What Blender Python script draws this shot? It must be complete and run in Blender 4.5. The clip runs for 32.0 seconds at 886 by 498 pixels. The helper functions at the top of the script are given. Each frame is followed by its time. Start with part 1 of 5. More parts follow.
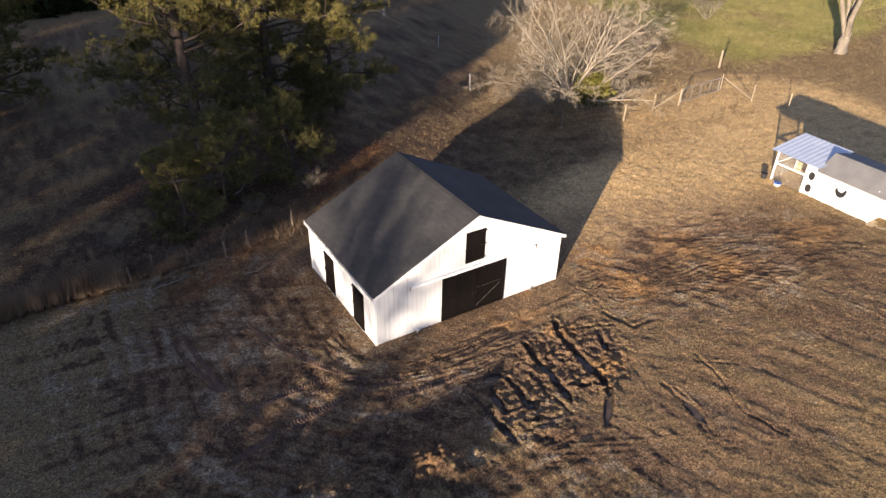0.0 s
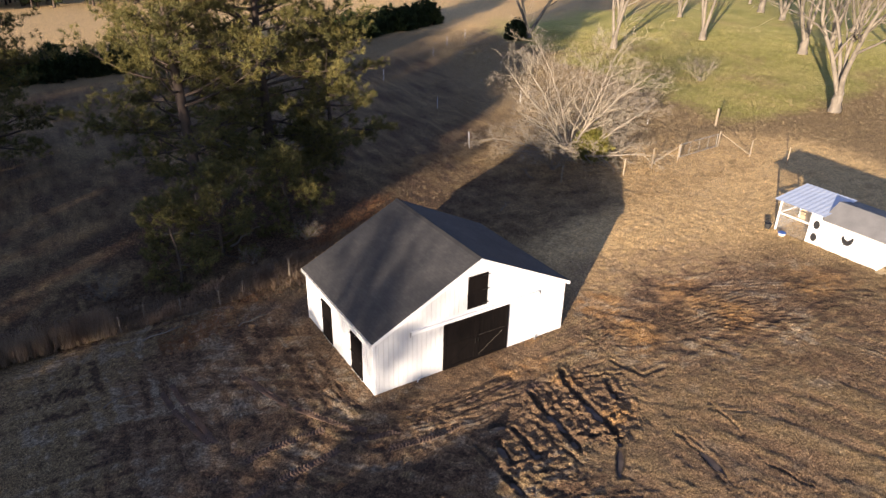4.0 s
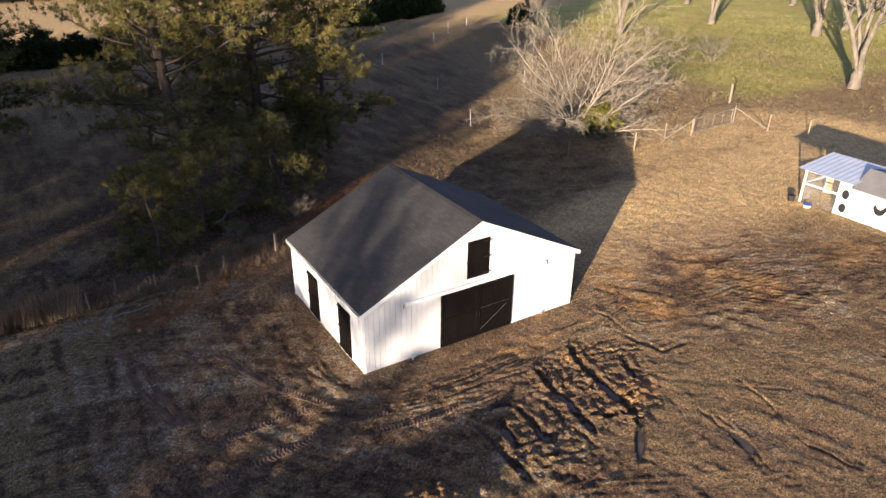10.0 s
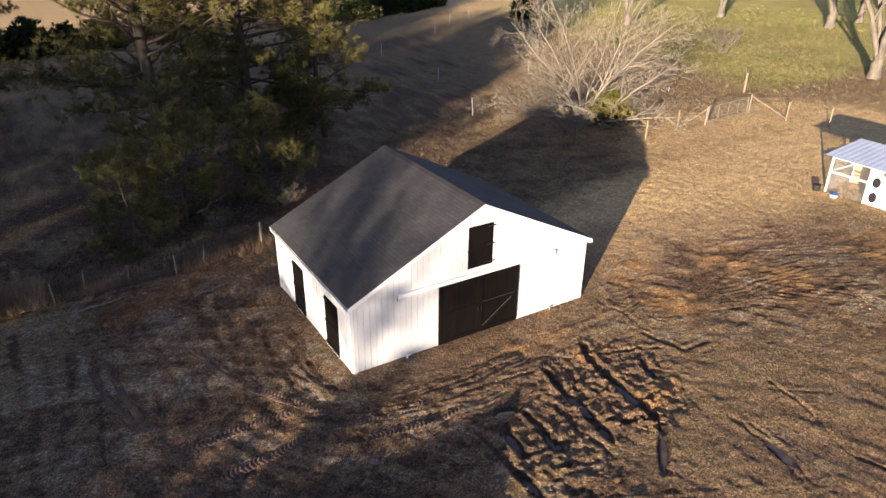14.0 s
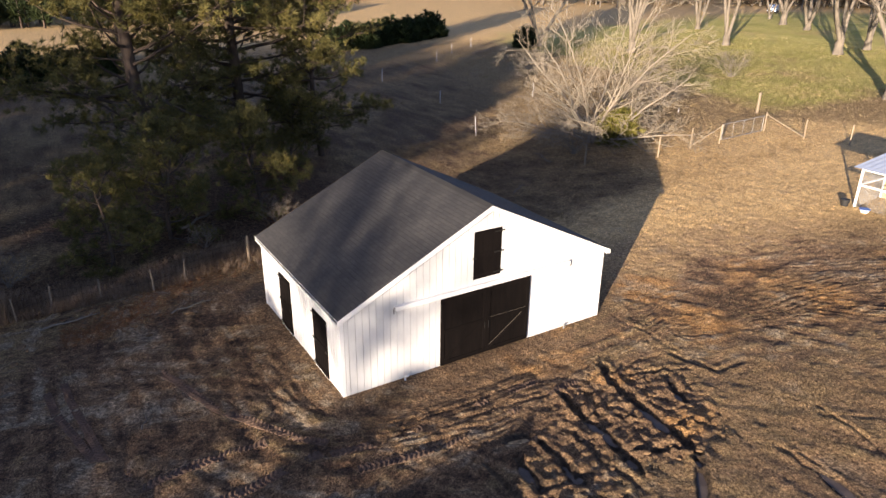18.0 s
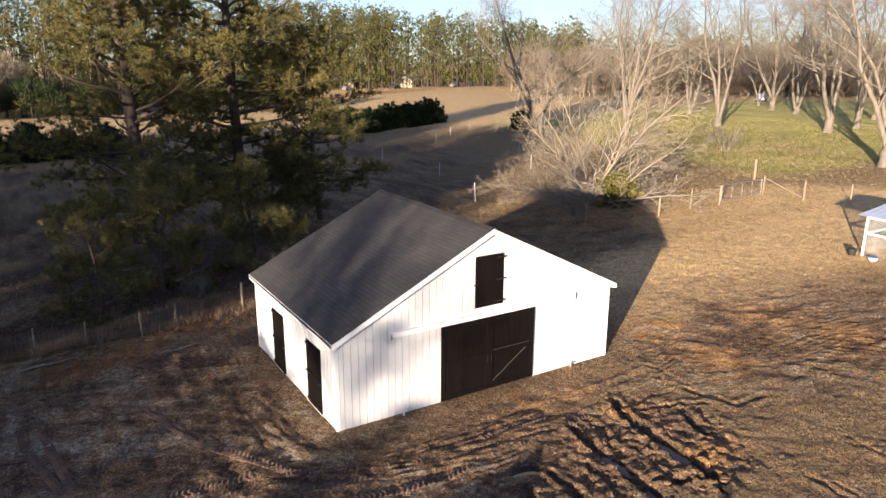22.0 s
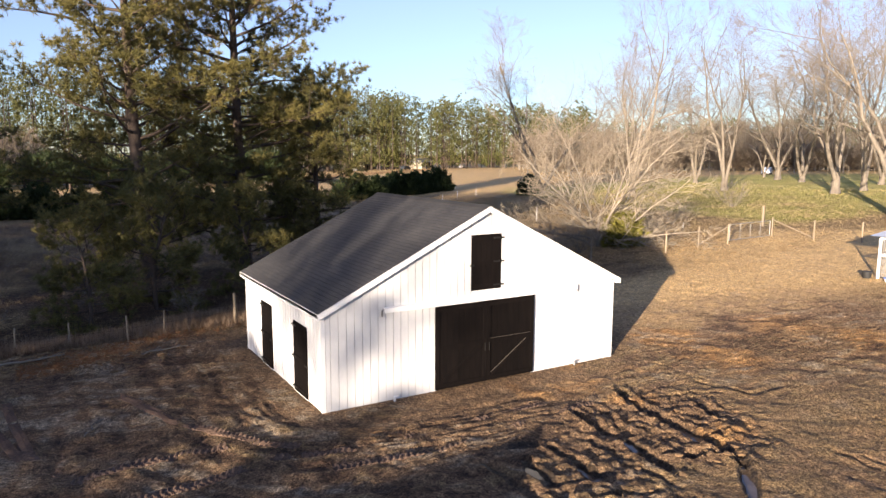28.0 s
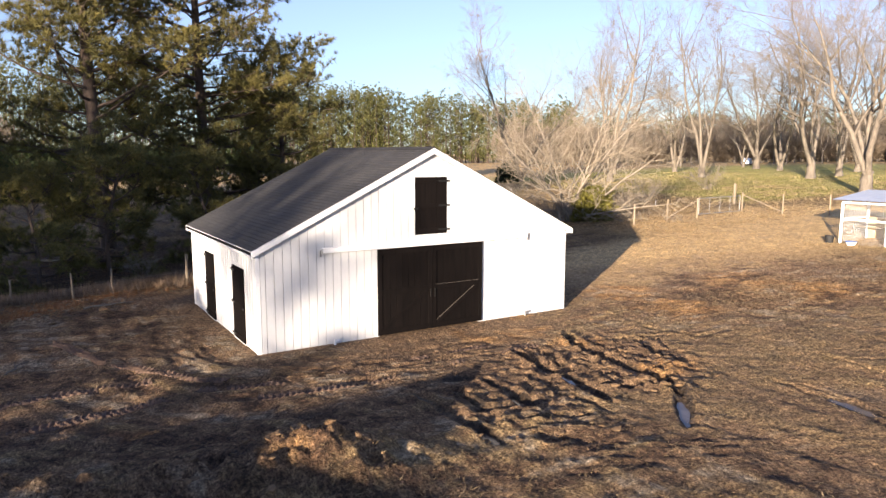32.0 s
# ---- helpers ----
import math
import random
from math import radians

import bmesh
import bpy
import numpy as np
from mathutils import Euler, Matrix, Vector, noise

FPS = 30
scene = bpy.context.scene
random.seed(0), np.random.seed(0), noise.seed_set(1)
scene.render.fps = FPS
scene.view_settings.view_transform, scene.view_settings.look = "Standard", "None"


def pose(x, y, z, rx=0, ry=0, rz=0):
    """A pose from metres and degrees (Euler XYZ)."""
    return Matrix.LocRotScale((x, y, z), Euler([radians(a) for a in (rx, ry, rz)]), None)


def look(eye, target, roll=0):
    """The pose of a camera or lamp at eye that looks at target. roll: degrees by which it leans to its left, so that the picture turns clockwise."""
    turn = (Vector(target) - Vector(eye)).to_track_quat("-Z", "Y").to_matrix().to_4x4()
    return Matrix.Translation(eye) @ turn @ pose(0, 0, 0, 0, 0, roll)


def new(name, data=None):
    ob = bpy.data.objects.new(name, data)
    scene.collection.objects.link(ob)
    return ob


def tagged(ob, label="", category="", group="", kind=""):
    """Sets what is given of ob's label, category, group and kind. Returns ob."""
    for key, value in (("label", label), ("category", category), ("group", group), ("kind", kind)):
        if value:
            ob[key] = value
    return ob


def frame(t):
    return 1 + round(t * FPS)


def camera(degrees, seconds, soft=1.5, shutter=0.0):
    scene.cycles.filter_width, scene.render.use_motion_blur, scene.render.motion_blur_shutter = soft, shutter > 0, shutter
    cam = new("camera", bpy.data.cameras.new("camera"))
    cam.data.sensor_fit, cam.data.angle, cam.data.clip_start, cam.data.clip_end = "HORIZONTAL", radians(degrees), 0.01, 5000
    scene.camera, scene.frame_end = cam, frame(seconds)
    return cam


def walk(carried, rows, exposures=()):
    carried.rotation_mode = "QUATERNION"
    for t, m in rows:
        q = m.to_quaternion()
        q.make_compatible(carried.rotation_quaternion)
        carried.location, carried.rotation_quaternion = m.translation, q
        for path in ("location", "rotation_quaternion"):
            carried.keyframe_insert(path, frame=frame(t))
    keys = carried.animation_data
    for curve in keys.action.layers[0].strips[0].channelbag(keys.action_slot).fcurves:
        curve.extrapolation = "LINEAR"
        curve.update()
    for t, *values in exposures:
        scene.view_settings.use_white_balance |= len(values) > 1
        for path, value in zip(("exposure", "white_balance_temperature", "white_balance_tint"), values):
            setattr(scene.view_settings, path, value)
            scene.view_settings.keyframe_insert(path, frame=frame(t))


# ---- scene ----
cam = camera(65.4, 32.0)
PATH = [
    (0, (-10.345, -21.415, 20.412), (-9.435, -20.000, 19.331), 1.6),
    (0.5, (-10.337, -21.318, 20.238), (-9.410, -19.882, 19.199), 1.7),
    (1, (-10.319, -21.286, 20.043), (-9.372, -19.819, 19.068), 1.6),
    (1.5, (-10.352, -21.287, 19.862), (-9.391, -19.797, 18.937), 1.6),
    (2, (-10.368, -21.279, 19.690), (-9.402, -19.781, 18.783), 1.6),
    (2.5, (-10.401, -21.309, 19.529), (-9.436, -19.809, 18.625), 1.5),
    (3, (-10.405, -21.288, 19.343), (-9.440, -19.787, 18.439), 1.5),
    (3.5, (-10.371, -21.265, 19.172), (-9.406, -19.764, 18.268), 1.4),
    (5.5, (-10.153, -21.166, 18.219), (-9.191, -19.659, 17.321), 1.1),
    (6, (-10.041, -21.083, 18.020), (-9.080, -19.576, 17.123), 1.0),
    (6.5, (-9.977, -20.949, 17.821), (-9.016, -19.442, 16.923), 1.1),
    (7, (-9.851, -20.806, 17.600), (-8.893, -19.298, 16.701), 1.1),
    (7.5, (-9.749, -20.710, 17.372), (-8.791, -19.200, 16.476), 0.9),
    (8, (-9.626, -20.547, 17.107), (-8.668, -19.036, 16.213), 0.9),
    (8.5, (-9.477, -20.367, 16.855), (-8.519, -18.857, 15.961), 1.0),
    (9, (-9.314, -20.220, 16.640), (-8.357, -18.707, 15.747), 0.8),
    (9.5, (-9.180, -20.069, 16.452), (-8.225, -18.557, 15.558), 0.8),
    (10, (-9.023, -19.865, 16.191), (-8.068, -18.351, 15.299), 0.7),
    (10.5, (-8.871, -19.679, 15.963), (-7.915, -18.166, 15.071), 0.7),
    (11, (-8.712, -19.496, 15.732), (-7.757, -17.982, 14.840), 0.7),
    (11.5, (-8.575, -19.278, 15.487), (-7.620, -17.763, 14.596), 0.6),
    (12, (-8.385, -19.029, 15.245), (-7.430, -17.515, 14.354), 0.6),
    (12.5, (-8.221, -18.816, 15.021), (-7.268, -17.300, 14.131), 0.5),
    (13, (-8.059, -18.605, 14.746), (-7.105, -17.086, 13.861), 0.4),
    (13.5, (-7.913, -18.382, 14.614), (-6.961, -16.864, 13.726), 0.6),
    (15.5, (-7.213, -17.299, 13.732), (-6.254, -15.763, 12.883), 0.7),
    (16, (-7.047, -17.107, 13.509), (-6.089, -15.564, 12.673), 0.5),
    (16.5, (-6.884, -16.867, 13.241), (-5.922, -15.319, 12.417), 0.6),
    (17, (-6.792, -16.644, 12.965), (-5.825, -15.091, 12.156), 0.6),
    (17.5, (-6.760, -16.538, 12.681), (-5.791, -14.980, 11.886), 0.6),
    (18, (-6.758, -16.503, 12.409), (-5.786, -14.939, 11.628), 0.7),
    (18.5, (-6.768, -16.498, 12.140), (-5.792, -14.930, 11.373), 0.7),
    (19, (-6.718, -16.454, 11.869), (-5.741, -14.879, 11.118), 0.7),
    (19.5, (-6.785, -16.479, 11.538), (-5.800, -14.896, 10.817), 0.6),
    (20, (-6.785, -16.532, 11.218), (-5.796, -14.937, 10.527), 0.4),
    (20.5, (-6.762, -16.565, 10.910), (-5.768, -14.955, 10.262), 0.4),
    (21, (-6.776, -16.556, 10.635), (-5.772, -14.936, 10.029), 0.3),
    (21.5, (-6.782, -16.532, 10.377), (-5.770, -14.901, 9.816), 0.2),
    (22, (-6.724, -16.480, 10.143), (-5.707, -14.839, 9.621), 0.3),
    (22.5, (-6.672, -16.529, 9.909), (-5.655, -14.876, 9.429), 0.2),
    (23, (-6.556, -16.573, 9.691), (-5.544, -14.905, 9.249), 0.3),
    (23.5, (-6.623, -16.510, 9.321), (-5.596, -14.838, 8.933), 0.2),
    (24, (-6.651, -16.420, 8.984), (-5.614, -14.744, 8.643), 0.2),
    (24.5, (-6.677, -16.349, 8.740), (-5.633, -14.670, 8.437), 0.4),
    (26.5, (-6.702, -16.258, 7.456), (-5.651, -14.577, 7.197), 0.0),
    (27, (-6.586, -16.324, 7.299), (-5.544, -14.638, 7.031), 0.2),
    (27.5, (-6.467, -16.486, 7.056), (-5.435, -14.794, 6.785), 0.1),
    (28, (-6.266, -16.645, 6.840), (-5.249, -14.945, 6.566), 0.2),
    (28.5, (-6.334, -16.419, 6.411), (-5.290, -14.734, 6.147), 0.1),
    (29, (-6.224, -16.414, 6.144), (-5.177, -14.731, 5.879), 0.1),
    (29.5, (-6.044, -16.535, 5.926), (-4.999, -14.851, 5.660), -0.0),
    (30, (-5.870, -16.703, 5.749), (-4.826, -15.018, 5.480), 0.1),
    (30.5, (-5.793, -16.604, 5.538), (-4.732, -14.930, 5.270), -0.0),
    (31, (-5.698, -16.631, 5.380), (-4.626, -14.964, 5.110), 0.1),
    (31.5, (-5.460, -16.808, 5.258), (-4.393, -15.138, 4.986), 0.1),
    (32, (-5.082, -17.150, 5.177), (-4.035, -15.468, 4.902), 0.1),
]
walk(cam, [(t, look(eye, target, roll)) for t, eye, target, roll in PATH], [(0, 1.56, 6150, 18), (14, 1.56, 6150, 18), (26, 1.68, 6150, 18), (32, 1.74, 6100, 18)])

# ---- world and sun ----
SUN_UP, SUN_TURN = 8.0, 236.6          # degrees; the shadows run towards (0.835, 0.550)
SHADE = Vector((0.835, 0.550))
world = bpy.data.worlds.new("world")
scene.world = world
world.use_nodes = True
wn = world.node_tree.nodes
sky = wn.new("ShaderNodeTexSky")
sky.sky_type = 'NISHITA'
sky.sun_disc = False
sky.sun_elevation, sky.sun_rotation = radians(SUN_UP), radians(SUN_TURN)
sky.air_density, sky.dust_density, sky.ozone_density = 1.0, 0.1, 4.0
wn["Background"].inputs["Strength"].default_value = 0.049
haze = wn.new("ShaderNodeHueSaturation")
haze.inputs["Saturation"].default_value, haze.inputs["Value"].default_value = 0.72, 1.78
haze.inputs["Hue"].default_value = 0.513
world.node_tree.links.new(sky.outputs[0], haze.inputs["Color"])
world.node_tree.links.new(haze.outputs[0], wn["Background"].inputs["Color"])
sun = new("sun", bpy.data.lights.new("sun", 'SUN'))
sun.data.energy, sun.data.angle, sun.data.color = 5.2, radians(0.55), (1.0, 0.83, 0.59)
ce = math.cos(radians(SUN_UP))
sun.matrix_world = look((-SHADE.x * ce * 90, -SHADE.y * ce * 90, math.sin(radians(SUN_UP)) * 90), (0, 0, 0))


# ---- materials ----
def shader(name):
    m = bpy.data.materials.new(name)
    m.use_nodes = True
    t = m.node_tree
    return m, t, t.nodes["Principled BSDF"]


def wire(t, a, b):
    t.links.new(a, b)


def grain(t, scale, detail=4.0, rough=0.6, stretch=None, source="Object", turn=0.0):
    n = t.nodes.new("ShaderNodeTexNoise")
    n.inputs["Scale"].default_value, n.inputs["Detail"].default_value, n.inputs["Roughness"].default_value = scale, detail, rough
    c = t.nodes.new("ShaderNodeTexCoord")
    if stretch:
        mp = t.nodes.new("ShaderNodeMapping")
        mp.vector_type = 'TEXTURE'
        mp.inputs["Scale"].default_value = [1 / k for k in stretch]
        mp.inputs["Rotation"].default_value = (0, 0, turn)
        wire(t, c.outputs[source], mp.inputs[0])
        wire(t, mp.outputs[0], n.inputs["Vector"])
    else:
        wire(t, c.outputs[source], n.inputs["Vector"])
    return n.outputs["Fac"]


def ramp(t, fac, *stops):
    r = t.nodes.new("ShaderNodeValToRGB")
    e = r.color_ramp.elements
    while len(e) < len(stops):
        e.new(0.5)
    for k, (p, c) in zip(e, stops):
        k.position, k.color = p, (*c, 1) if len(c) == 3 else c
    wire(t, fac, r.inputs[0])
    return r.outputs[0]


def blend(t, fac, a, b, kind='MIX'):
    n = t.nodes.new("ShaderNodeMix")
    n.data_type, n.blend_type = 'RGBA', kind
    for sock, v in ((n.inputs[0], fac), (n.inputs[6], a), (n.inputs[7], b)):
        if isinstance(v, (int, float)):
            sock.default_value = v
        elif isinstance(v, tuple):
            sock.default_value = (*v, 1)
        else:
            wire(t, v, sock)
    return n.outputs[2]


def relief(t, bsdf, height, strength, distance=0.02):
    b = t.nodes.new("ShaderNodeBump")
    b.inputs["Strength"].default_value, b.inputs["Distance"].default_value = strength, distance
    wire(t, height, b.inputs["Height"])
    wire(t, b.outputs[0], bsdf.inputs["Normal"])


def surface(name, dark, light, scale=3.0, fine=30.0, rough=0.7, bump=0.2, metal=0.0, stretch=None, vary=0.0, spec=0.4):
    m, t, b = shader(name)
    big = grain(t, scale, 3, 0.55, stretch)
    small = grain(t, fine, 5, 0.65, stretch)
    col = blend(t, 0.5, ramp(t, big, (0.32, dark), (0.68, light)), ramp(t, small, (0.3, dark), (0.7, light)))
    if vary:
        info = t.nodes.new("ShaderNodeObjectInfo")
        v = ramp(t, info.outputs["Random"], (0.0, (1 - vary,) * 3), (1.0, (1.0,) * 3))
        col = blend(t, 1.0, col, v, 'MULTIPLY')
    wire(t, col, b.inputs["Base Color"])
    b.inputs["Roughness"].default_value, b.inputs["Metallic"].default_value = rough, metal
    b.inputs["Specular IOR Level"].default_value = spec
    if bump:
        relief(t, b, small, bump)
    return m


def foliage(name, dark, mid, light, rough=0.6):
    m, t, b = shader(name)
    g = t.nodes.new("ShaderNodeNewGeometry")
    col = blend(t, 0.55, ramp(t, g.outputs["Random Per Island"], (0.0, dark), (0.5, mid), (1.0, light)),
                ramp(t, grain(t, 0.7, 3), (0.3, dark), (0.5, mid), (0.75, light)))
    wire(t, col, b.inputs["Base Color"])
    b.inputs["Roughness"].default_value = rough
    b.inputs["Specular IOR Level"].default_value = 0.25
    thin = t.nodes.new("ShaderNodeBsdfTranslucent")
    wire(t, col, thin.inputs["Color"])
    mixed = t.nodes.new("ShaderNodeMixShader")
    mixed.inputs[0].default_value = 0.35
    wire(t, b.outputs[0], mixed.inputs[1])
    wire(t, thin.outputs[0], mixed.inputs[2])
    wire(t, mixed.outputs[0], t.nodes["Material Output"].inputs["Surface"])
    return m


WHITE = surface("white_painted_siding", (0.53, 0.535, 0.54), (0.62, 0.62, 0.62), 0.8, 14, 0.45, 0.05, stretch=(1, 1, 0.35))
TRIM = surface("white_trim_paint", (0.68, 0.68, 0.68), (0.76, 0.76, 0.76), 2, 30, 0.4, 0.04)
BLACK = surface("dark_stained_boards", (0.003, 0.0024, 0.0024), (0.008, 0.0058, 0.0052), 1.5, 22, 0.85, 0.25, stretch=(6, 6, 0.8), vary=0.3, spec=0.08)
IRON = surface("black_iron", (0.012, 0.012, 0.012), (0.03, 0.028, 0.026), 6, 50, 0.45, 0.1, metal=0.6)
PALEWOOD = surface("pale_worn_edge", (0.05, 0.042, 0.034), (0.09, 0.076, 0.062), 4, 40, 0.7, 0.2)
POSTWOOD = surface("weathered_post_wood", (0.20, 0.155, 0.105), (0.40, 0.32, 0.225), 3, 35, 0.85, 0.4, stretch=(5, 5, 0.7), vary=0.25)
STEEL = surface("galvanised_steel", (0.20, 0.20, 0.20), (0.33, 0.33, 0.33), 3, 40, 0.5, 0.08, metal=0.5)
TIN = surface("pale_blue_corrugated_tin", (0.48, 0.55, 0.66), (0.68, 0.74, 0.82), 1.5, 20, 0.35, 0.05, metal=0.25)
GREYROOF = surface("grey_coop_roof", (0.13, 0.128, 0.125), (0.21, 0.205, 0.20), 1.5, 25, 0.55, 0.1)
DARKSIGN = surface("dark_cutout", (0.010, 0.010, 0.012), (0.025, 0.025, 0.027), 5, 40, 0.5, 0.05)
RUBBER = surface("black_rubber", (0.012, 0.012, 0.012), (0.03, 0.03, 0.03), 5, 40, 0.6, 0.1)
BLUE = surface("blue_plastic", (0.04, 0.12, 0.42), (0.06, 0.17, 0.52), 5, 40, 0.35, 0.02)
PLY = surface("bare_plywood", (0.40, 0.30, 0.17), (0.56, 0.44, 0.27), 2, 20, 0.75, 0.1, stretch=(1, 6, 1))
PALEBARK = surface("pale_grey_bark", (0.07, 0.058, 0.045), (0.27, 0.23, 0.18), 1.6, 9, 0.9, 0.9, stretch=(2, 2, 0.5))
YARDBARK = surface("cream_grey_bark", (0.14, 0.117, 0.09), (0.35, 0.295, 0.228), 2.0, 12, 0.85, 0.4, stretch=(2, 2, 0.5))
TWIG = surface("grey_brown_twigs", (0.13, 0.108, 0.085), (0.27, 0.225, 0.17), 0.8, 6, 0.85, 0)
YARDTWIG = surface("cream_twigs", (0.20, 0.165, 0.12), (0.38, 0.32, 0.235), 0.8, 6, 0.85, 0)
PINEBARK = surface("dark_pine_bark", (0.03, 0.022, 0.018), (0.11, 0.078, 0.058), 2, 14, 0.9, 0.6, stretch=(2, 2, 0.6))
NEEDLE = foliage("pine_needles", (0.045, 0.050, 0.023), (0.125, 0.116, 0.038), (0.30, 0.24, 0.072))
CEDAR = foliage("dark_evergreen_leaves", (0.014, 0.024, 0.010), (0.030, 0.046, 0.016), (0.075, 0.090, 0.028))
BUSHLEAF = foliage("yellow_green_leaves", (0.09, 0.09, 0.02), (0.20, 0.185, 0.04), (0.36, 0.31, 0.075))
REED = foliage("rust_coloured_dry_reeds", (0.13, 0.085, 0.055), (0.26, 0.18, 0.115), (0.42, 0.32, 0.22))
RUST = foliage("rusty_pine_straw", (0.14, 0.062, 0.028), (0.27, 0.13, 0.055), (0.42, 0.23, 0.10))
STRAW = foliage("dry_straw_grass", (0.15, 0.10, 0.05), (0.28, 0.20, 0.105), (0.44, 0.33, 0.19))
LEAFLITTER = foliage("fallen_leaves", (0.26, 0.18, 0.08), (0.42, 0.32, 0.15), (0.55, 0.45, 0.24))
FARPINE = foliage("far_pine_crowns", (0.045, 0.054, 0.020), (0.115, 0.118, 0.038), (0.23, 0.215, 0.075))
FARBARE = foliage("far_bare_crowns", (0.13, 0.10, 0.07), (0.20, 0.16, 0.115), (0.30, 0.245, 0.18))
BRICKRED = surface("house_wall_cream", (0.34, 0.30, 0.22), (0.44, 0.39, 0.30), 0.5, 6, 0.8, 0.1)
REDWALL = surface("red_brown_brick", (0.09, 0.042, 0.03), (0.15, 0.07, 0.05), 0.8, 8, 0.85, 0.2)
GLASS_DARK = surface("dark_window_glass", (0.02, 0.024, 0.03), (0.05, 0.055, 0.06), 1, 5, 0.12, 0)
CLOD = surface("orange_clay_clods", (0.10, 0.06, 0.032), (0.30, 0.19, 0.095), 2.5, 24, 0.95, 0.6, vary=0.3)


def shingle_material():
    m, t, b = shader("charcoal_shingles")
    tex = t.nodes.new("ShaderNodeTexBrick")
    tex.inputs["Scale"].default_value = 1.0
    tex.inputs["Brick Width"].default_value, tex.inputs["Row Height"].default_value = 0.30, 0.145
    tex.inputs["Mortar Size"].default_value = 0.006
    tex.inputs["Color1"].default_value, tex.inputs["Color2"].default_value = (0.034, 0.034, 0.036, 1), (0.047, 0.046, 0.046, 1)
    tex.inputs["Mortar"].default_value = (0.021, 0.021, 0.022, 1)
    uv = t.nodes.new("ShaderNodeUVMap")
    wire(t, uv.outputs[0], tex.inputs["Vector"])
    spots = ramp(t, grain(t, 0.5, 4), (0.3, (0.72, 0.72, 0.74)), (0.7, (1.3, 1.26, 1.2)))
    grit = ramp(t, grain(t, 60, 3), (0.3, (0.7, 0.7, 0.7)), (0.7, (1.25, 1.25, 1.25)))
    col = blend(t, 1.0, blend(t, 1.0, tex.outputs["Color"], spots, 'MULTIPLY'), grit, 'MULTIPLY')
    wire(t, col, b.inputs["Base Color"])
    b.inputs["Roughness"].default_value = 0.85
    relief(t, b, grain(t, 45, 4), 0.35)
    return m


SHINGLE = shingle_material()


